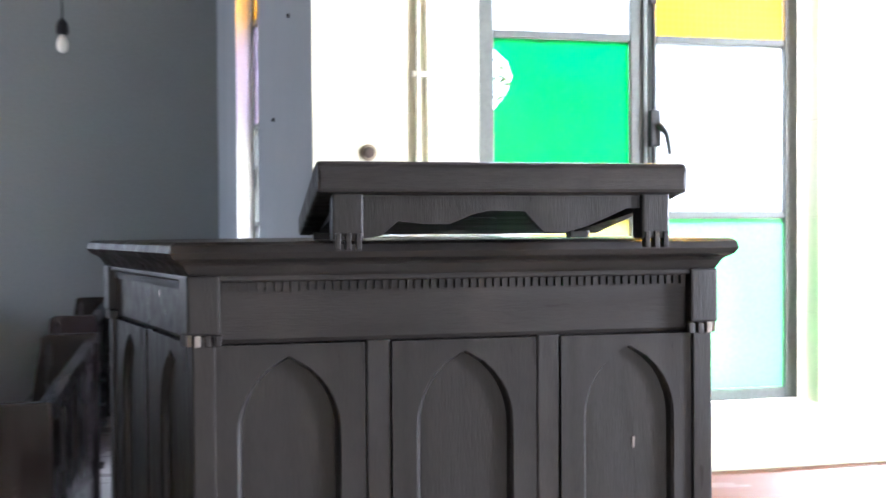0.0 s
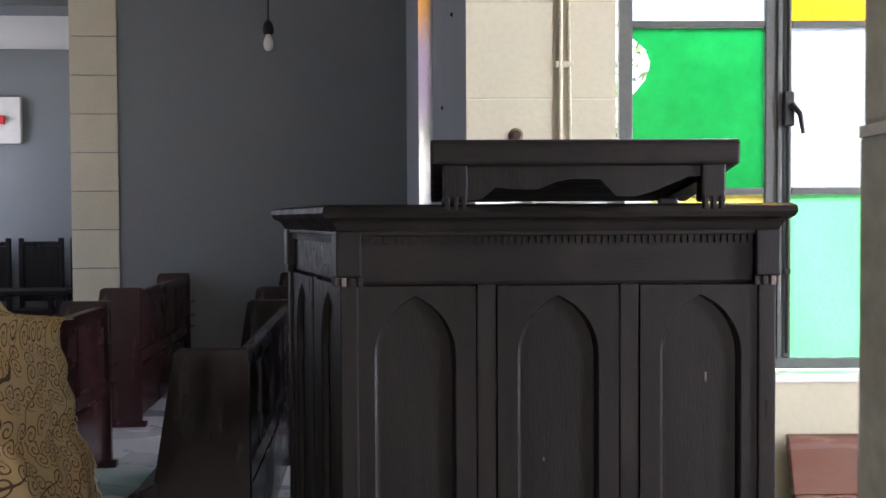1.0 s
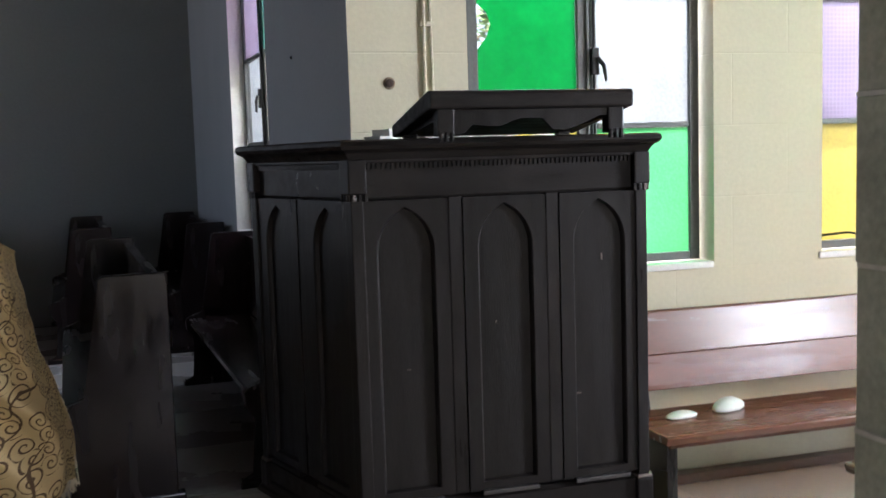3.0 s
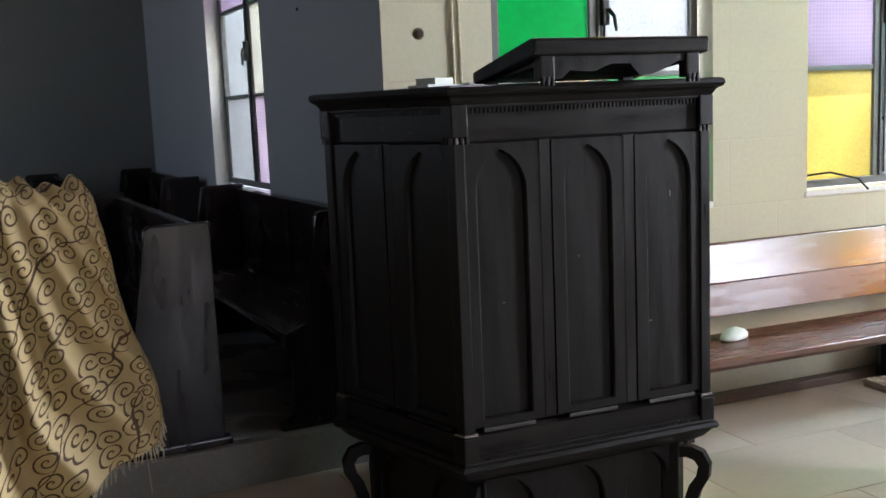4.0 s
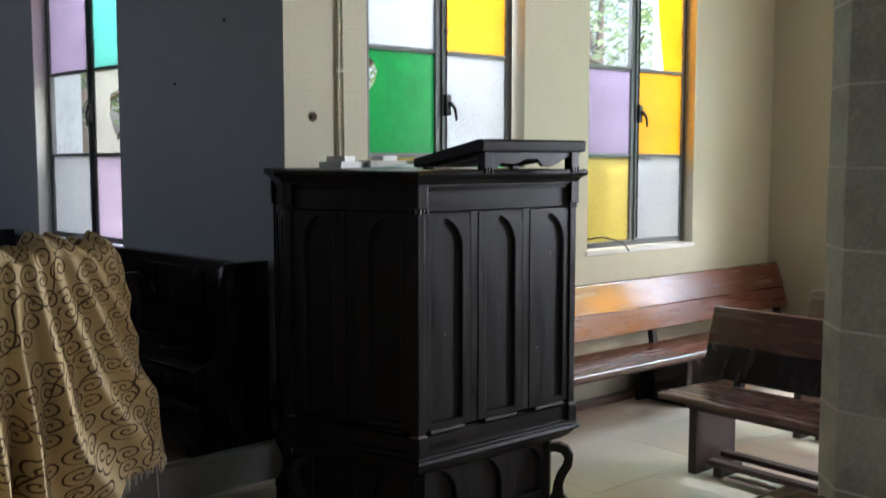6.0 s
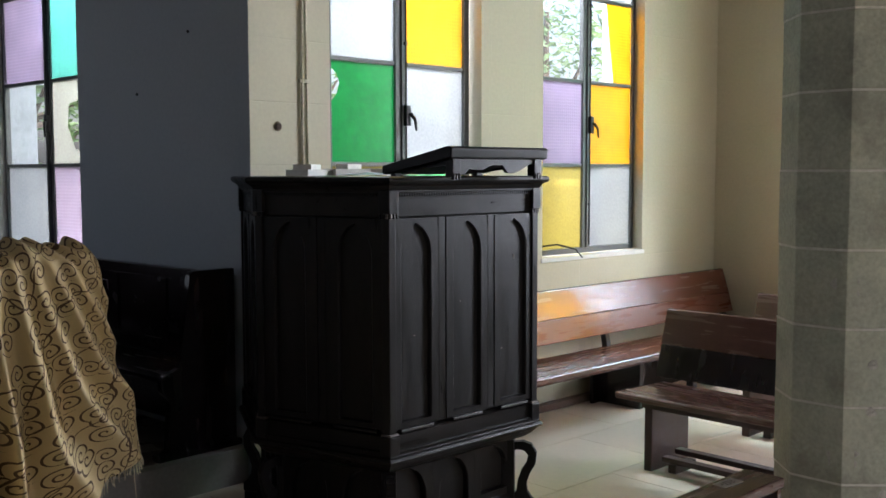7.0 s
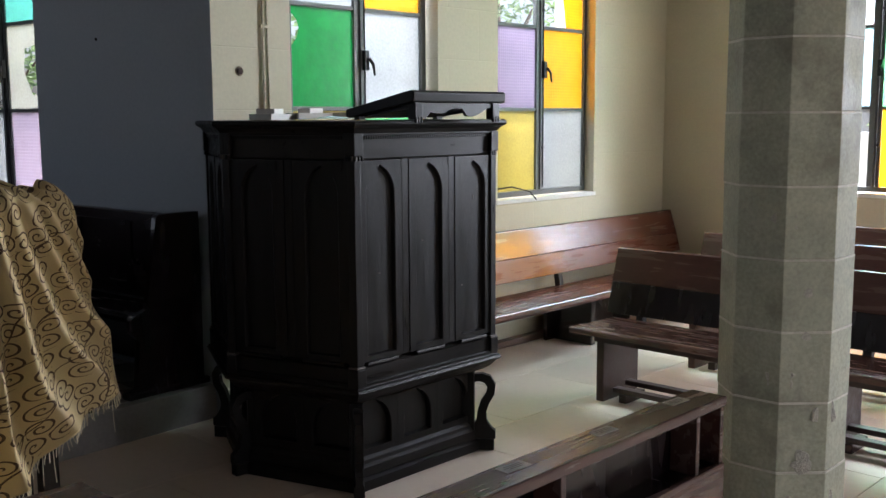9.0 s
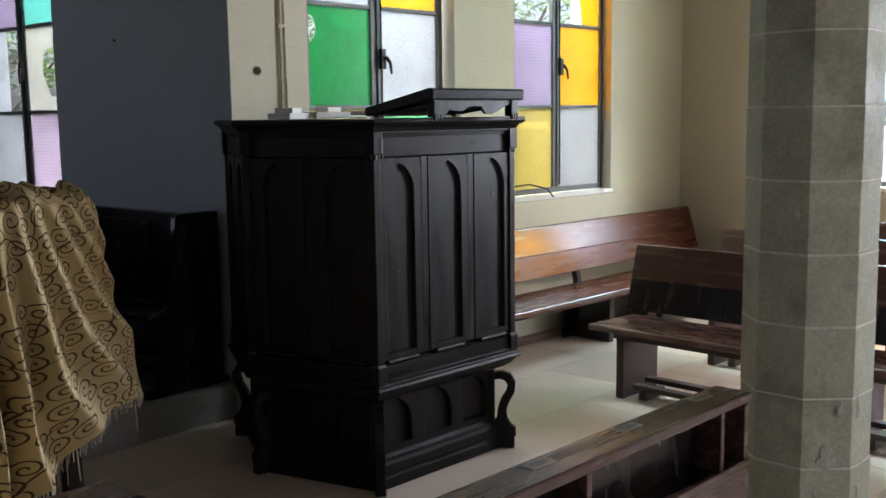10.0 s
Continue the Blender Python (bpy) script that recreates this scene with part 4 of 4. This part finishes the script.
for x in (0.02, 0.75, 1.5, LL - 0.18, LL - 0.03):
    part("divider", box(x, x + 0.022, 0.006, 0.097, 0.551, 0.737, 0.003), PEWX, ledge)
part("front_panel", box(0.03, LL - 0.03, -0.012, 0.013, 0.06, 0.562, 0.004), PEWX, ledge)
for x in (0.0, LL - 0.05):
    part("end_post", box(x, x + 0.05, 0.014, 0.12, 0.0, 0.529, 0.005), PEWD, ledge)


def plate(x):
    p = thing("name_label", "small pale card label fixed on the ledge top", "label", pose(x, -1.58, 0.7715, 0, 0, -3), group="ledge labels")
    part("card", box(-0.045, 0.045, -0.021, 0.021, 0, 0.002), BRASS, p)
    for y, w in ((0.009, 0.03), (0.0, 0.036), (-0.009, 0.024)):
        part("text_bar", box(-w, w, y - 0.0018, y + 0.0018, 0.0022, 0.0028), INK, p)


for x in (-0.895, -0.498, -0.1, -1.3):
    plate(x)
st = thing("side_table", "dark red wooden board top of a low stand", "table", pose(-2.55, -1.42, 0))
part("top", box(0, 0.83, 0, 0.49, 0.765, 0.8, 0.008), PEWX, st)
for x in (0.05, 0.73):
    for y in (0.04, 0.4):
        part("leg", box(x, x + 0.05, y, y + 0.05, 0, 0.764, 0.005), PEWD, st)

# ---- stone pillar ----
pillar = thing("pillar", "octagonal grey stone pillar with pale joints and worn patches", "pillar", pose(0.66, -1.575, 0), kind="structure")
z = 0.0
heights = [0.165] + [0.25] * 20 + [0.03]
for k, h in enumerate(heights):
    r = 0.2275 + 0.0015 * math.sin(k * 2.3)
    pts = [(r * math.cos(radians(22.5 + 45 * i)), r * math.sin(radians(22.5 + 45 * i))) for i in range(8)]
    part("stone", prism(pts, z + 0.001, z + h - 0.0064, bevel=0.003), PILLAR, pillar)
    j = [(x * 1.002, y * 1.002) for x, y in pts]
    part("joint", prism(j, z + h - 0.0062, z + h + 0.0008), LINE, pillar)
    z += h
for ang, zz, s in ((202.5, 1.30, 0.05), (247.5, 1.33, 0.035), (202.5, 0.75, 0.06), (247.5, 0.62, 0.07), (225, 0.9, 0.02), (225, 0.45, 0.05), (225, 1.05, 0.02), (202.5, 0.33, 0.06), (247.5, 0.28, 0.08)):
    bm = bmesh.new()
    rim, n = [], 22
    c0 = bm.verts.new((0, 0, 0.003))
    for k in range(n):
        a = 2 * math.pi * k / n
        q = s * (0.75 + 0.5 * noise.noise((math.cos(a) * 1.7 + ang, math.sin(a) * 1.7, zz * 9)))
        rim.append((bm.verts.new((q * math.cos(a) * 0.9, q * math.sin(a), 0.002)), bm.verts.new((q * math.cos(a), q * 1.05 * math.sin(a), -0.004))))
    for k in range(n):
        bm.faces.new((c0, rim[k][0], rim[(k + 1) % n][0]))
        bm.faces.new((rim[k][0], rim[k][1], rim[(k + 1) % n][1], rim[(k + 1) % n][0]))
    o = part("flaked_patch", bm, PEEL, pillar, "rough flaked patch")
    rr = 0.2113
    o.matrix_local = pose(rr * math.cos(radians(ang)), rr * math.sin(radians(ang)), zz, 90, 0, ang + 90)

# ---- draped stand ----
stand = thing("draped_stand", "gold vine-patterned fringed cloth draped over a dark stand", "draped stand")
SX, SY = -1.2, 0.62
part("post", box(SX - 0.03, SX + 0.03, SY - 0.03, SY + 0.03, 0.05, 1.3, 0.006), DARKPEW, stand)
part("base", box(SX - 0.28, SX + 0.28, SY - 0.2, SY + 0.2, 0.0, 0.05, 0.01), DARKPEW, stand)
part("leg", box(SX + 0.1, SX + 0.16, SY + 0.02, SY + 0.1, 0.051, 1.2, 0.006), DARKPEW, stand)
part("cross_bar", box(SX - 0.34, SX + 0.14, SY - 0.03, SY + 0.03, 1.30, 1.345, 0.012), DARKPEW, stand)
part("side_arm", box(SX + 0.07, SX + 0.12, SY + 0.031, SY + 0.5, 1.24, 1.28, 0.01), DARKPEW, stand)
NU, NV = 180, 90
bm = bmesh.new()
uvl = bm.loops.layers.uv.new("UVMap")
grid = []
for i in range(NU + 1):
    # the cloth runs along the front, then turns back round the side
    run = i / NU * 1.4
    side = 0.035 * math.log(1 + math.exp((run - 0.8) / 0.035))
    s = (run - side) / 0.8
    col = []
    edge = s ** 3
    drop = 1.12 - 0.42 * max(0, (s - 0.45) / 0.55) ** 0.8
    for j in range(NV + 1):
        t = j / NV
        g = (s - 0.3) / (0.4 + 0.6 * t)
        fold = (abs(math.sin(g * 15 + 0.5 * math.sin(t * 4))) * 1.5 - 0.9) * 0.75 + math.sin(g * 33 + 2 + t * 2.2) * 0.3 + math.sin(s * 9 - t * 3) * 0.4
        spread = 1.0 + 0.22 * t
        x = SX - 0.42 + 0.68 * (0.5 + (s - 0.5) * spread) + 0.02 * math.sin(t * 9 + s * 7) * t + 0.1 * t * edge - 0.042 * s + 0.012 * math.sin(side * 26 + t * 3) * t * min(1, side * 8)
        if t < 0.12:
            a = t / 0.12 * math.pi / 2
            y = SY + 0.08 - 0.2 * math.sin(a)
            zz = 1.315 + 0.065 * math.cos(a) + 0.015
        else:
            y = SY - 0.12 - 0.08 * (t - 0.12) * (1 - s)
            zz = 1.33 - (t - 0.12) / 0.88 * drop
        y += (0.014 + (0.066 + 0.09 / (1 + math.exp((s - 0.55) * 18))) * min(1, t * 1.5)) * fold * (1 - 0.45 * s) * min(1, 0.3 + max(0, t - 0.06) * 3.5)
        y += side
        x -= 0.05 * side
        zz += -0.12 * side * (1 - t) + 0.012 * math.sin(side * 22) * t
        zz += 0.012 * math.sin(s * 17 + 1) * (t > 0.1) + 0.014 * math.sin(g * 21) * max(0, 1 - t * 5) + 0.025 * max(0, 1 - t * 4) * math.exp(-((s - 0.62) / 0.1) ** 2) - 0.03 * max(0, 1 - t * 4) * math.exp(-((s - 0.45) / 0.06) ** 2) - 0.03 * (s ** 6)
        zz += 0.03 * math.exp(-((s - 0.93) / 0.05) ** 2) * (1 - t)
        col.append(bm.verts.new((x, y, zz + 0.004 * noise.noise((s * 14, t * 14, 3)))))
    grid.append(col)
for i in range(NU):
    for j in range(NV):
        f = bm.faces.new((grid[i][j], grid[i + 1][j], grid[i + 1][j + 1], grid[i][j + 1]))
        for lo, (a, b) in zip(f.loops, ((i, j), (i + 1, j), (i + 1, j + 1), (i, j + 1))):
            lo[uvl].uv = (a / NU * 1.5, b / NV * 1.12)
fr = bmesh.new()
rng = random.Random(4)
for i in range(NU + 1):
    p = grid[i][NV].co
    ln = rng.uniform(0.025, 0.05) if rng.random() > 0.06 else rng.uniform(0.09, 0.14)
    dx = rng.uniform(-0.012, 0.012)
    tube([p, p + Vector((dx * 0.5, 0.002, -ln * 0.5)), p + Vector((dx, 0, -ln))], 0.002, 4, fr)
for j in range(40, NV + 1, 2):
    p = grid[NU][j].co
    tube([p, p + Vector((0.008, 0, -0.012)), p + Vector((rng.uniform(0.008, 0.018), 0, -rng.uniform(0.02, 0.035)))], 0.0018, 4, fr)
cl = part("cloth", bm, CLOTH, stand, "gold cloth with brown curling vines", True)
cl.modifiers.new("thick", 'SOLIDIFY').thickness = 0.003
tagged(part("fringe", fr, THREAD, stand, "pale gold thread fringe"), kind="stuff")

for v, z in ((1.1, 2.13), (0.55, 2.45)):
    nail = tagged(part("wall_nail", lathe([(0.009, 0), (0.009, 0.006), (0.004, 0.01)], 10), BLACK), "small dark nail hole in the slate wall", "nail", group="wall nails")
    nail.matrix_world = CH @ pose(-0.001, v, z, 0, -90, 0)

# ---- hanging bulb ----
bulb = thing("pendant_bulb", "bare white bulb in a black holder on a thin cord", "lamp", CH @ Matrix.Translation((-1.14, 4.6, 0.2)))
part("cord", tube([(0, 0, 3.0), (0.004, 0, 4.0), (0, 0, H - 0.22)], 0.006, 6), BLACK, bulb)
part("holder", lathe([(0.01, 3.02), (0.035, 2.99), (0.045, 2.95), (0.045, 2.92), (0.035, 2.9)], 16), BLACK, bulb)
part("glass_bulb", lathe([(0.02, 2.9), (0.035, 2.86), (0.042, 2.83), (0.036, 2.79), (0.015, 2.77)], 16), BULB, bulb, "white glass bulb", True)

# ---- sanctuary beyond the opening ----
q0 = thing("arch_jamb", "cream stone blocks lining the sanctuary opening", "stonework", CH @ Matrix.Translation((-2.94, VG - 0.012, 0)), kind="structure")
z = PZ
k = 0
while z < 3.5:
    h = 0.34
    part("stone_block", box(-0.02, 0.39, 0.0, 0.5, z, z + h - 0.006, 0.006), QUOIN, q0)
    z += h
cross = thing("wall_cross", "white wooden cross with red and gold emblem on the wall", "cross", CH @ Matrix.Translation((-4.83, VG + 2.56, 2.75)))
part("upright", box(-0.2, 0.2, -0.03, 0.035, -1.0, 0.75, 0.01), PAPER, cross)
part("arm", box(-0.6, -0.201, -0.03, 0.035, -0.26, 0.26, 0.01), PAPER, cross)
part("arm", box(0.201, 0.6, -0.03, 0.035, -0.26, 0.26, 0.01), PAPER, cross)
ringp = [(0.22 * math.cos(2 * math.pi * i / 28), -0.045, 0.22 * math.sin(2 * math.pi * i / 28)) for i in range(29)]
part("gold_ring", tube(ringp, 0.02, 8), GOLD, cross, "gilt ring", True)
part("red_bar", box(-0.43, 0.43, -0.07, -0.031, -0.05, 0.05, 0.006), RED, cross, "red bar")


def sanctuary_chair(x, y):
    c = thing("altar_chair", "dark carved high-backed altar chair", "chair", CH @ Matrix.Translation((x, y, PZ)), group="altar chairs")
    for a in (-0.24, 0.19):
        part("rear_post", box(a, a + 0.05, 0.4, 0.45, 0, 1.25, 0.008), EBONY, c)
        part("front_leg", box(a, a + 0.05, 0, 0.05, 0, 0.62, 0.006), EBONY, c)
        part("arm_rest", box(a, a + 0.05, 0.0, 0.399, 0.621, 0.66, 0.008), EBONY, c)
    part("seat", box(-0.22, 0.22, 0.02, 0.42, 0.42, 0.48, 0.01), EBONY, c)
    part("back_panel", box(-0.188, 0.188, 0.41, 0.44, 0.55, 1.16, 0.006), EBONY, c)
    part("crest", box(-0.188, 0.188, 0.405, 0.445, 1.162, 1.21, 0.01), EBONY, c)
    return c


for x in (-3.98, -3.42, -4.55):
    sanctuary_chair(x, VG + 1.95)
alt = thing("altar_table", "dark table with books and papers before the chairs", "table", CH @ Matrix.Translation((-4.2, VG + 0.9, PZ)))
part("table_top", box(-0.9, 0.9, 0, 0.5, 0.72, 0.76, 0.008), EBONYH, alt)
for x in (-0.85, 0.8):
    for y in (0.03, 0.42):
        part("leg", box(x, x + 0.05, y, y + 0.05, 0, 0.719, 0.005), EBONY, alt)

# ---- outdoors ----
ground = structure("ground", box(-80, 80, -80, 80, -0.6, -0.4), EARTH, "pale bare ground round the church", "ground")
yard = tagged(part("yard_wall", box(-14, 16, 11.5, 11.8, -0.4, 1.5, 0.03), RENDER), "pale rendered boundary wall outside", "wall")
yard2 = tagged(part("yard_wall", box(13.0, 13.3, -12, 11.4, -0.4, 1.4, 0.03), RENDER), "pale rendered boundary wall outside", "wall")


def tree(x, y, h, seed):
    t = thing("tree", "leafy green tree outside the windows", "tree", pose(x, y, -0.4), group="yard trees")
    rg = random.Random(seed)
    tr = tube([(0, 0, 0), (0.1, 0.05, h * 0.25), (0.05, 0.1, h * 0.5), (0.15, 0.1, h * 0.8)], [0.22, 0.17, 0.12, 0.04], 9)
    tips = []
    for k in range(9):
        a = k * 2.4 + rg.random()
        z0 = h * rg.uniform(0.3, 0.65)
        r = h * rg.uniform(0.2, 0.36)
        tip = Vector((r * math.cos(a), r * math.sin(a), z0 + h * rg.uniform(0.12, 0.3)))
        tube([(0.06, 0.06, z0), tip * 0.55 + Vector((0, 0, z0 * 0.4)), tip], [0.07, 0.045, 0.015], 6, tr)
        tips.append(tip)
    part("trunk", tr, BARK, t)
    vs, fs = [], []
    for k in range(2600):
        tip = rg.choice(tips)
        c = tip + Vector((rg.gauss(0, h * 0.1), rg.gauss(0, h * 0.1), rg.gauss(0, h * 0.075)))
        d = Vector((rg.uniform(-1, 1), rg.uniform(-1, 1), rg.uniform(-0.6, 0.6))).normalized()
        u = d.orthogonal().normalized()
        s = rg.uniform(0.07, 0.13)
        i = len(vs)
        vs += [c - d * s, c + u * s * 0.4 + Vector((0, 0, s * 0.15)), c + d * s, c - u * s * 0.4 + Vector((0, 0, s * 0.15))]
        fs.append((i, i + 1, i + 2, i + 3))
    me = bpy.data.meshes.new("crown")
    me.from_pydata(vs, [], fs)
    me.materials.append(LEAF)
    o = new("crown", me)
    o.parent = t
    tagged(o, kind="stuff")
    return t


tree(4.2, 14.5, 6.0, 1)
tree(10.6, 8.2, 6.0, 2)
tree(6.5, 10.0, 5.0, 3)
tree(15.5, 3.0, 6.0, 4)

# ---- floor slabs ----
def slab_mesh(w, d, material, name):
    return mesh_of(prism([(0.002, 0.002), (w - 0.002, 0.002), (w - 0.002, d - 0.002), (0.002, d - 0.002)], -0.0118, 0.0, bevel=0.0015), name, material)


S1 = slab_mesh(0.9, 0.6, FLOOR, "slab")
n = 0
for j in range(-7, 3):
    for i in range(-4, 6):
        x = i * 0.9 + (0.45 if j % 2 else 0)
        y = j * 0.6 - 0.36
        if y + 0.6 > 1.55 or x + 0.9 > EX + 0.3:
            continue
        o = new("slab", S1)
        o.location = (x, y, 0.0)
        o.parent = floor
S2 = slab_mesh(0.75, 0.75, CARPET, "slab")
for j in range(7):
    for i in range(-6, 0):
        o = new("slab", S2)
        o.parent = platform
        o.location = (i * 0.75 - 0.01, 0.125 + j * 0.75, PZ)
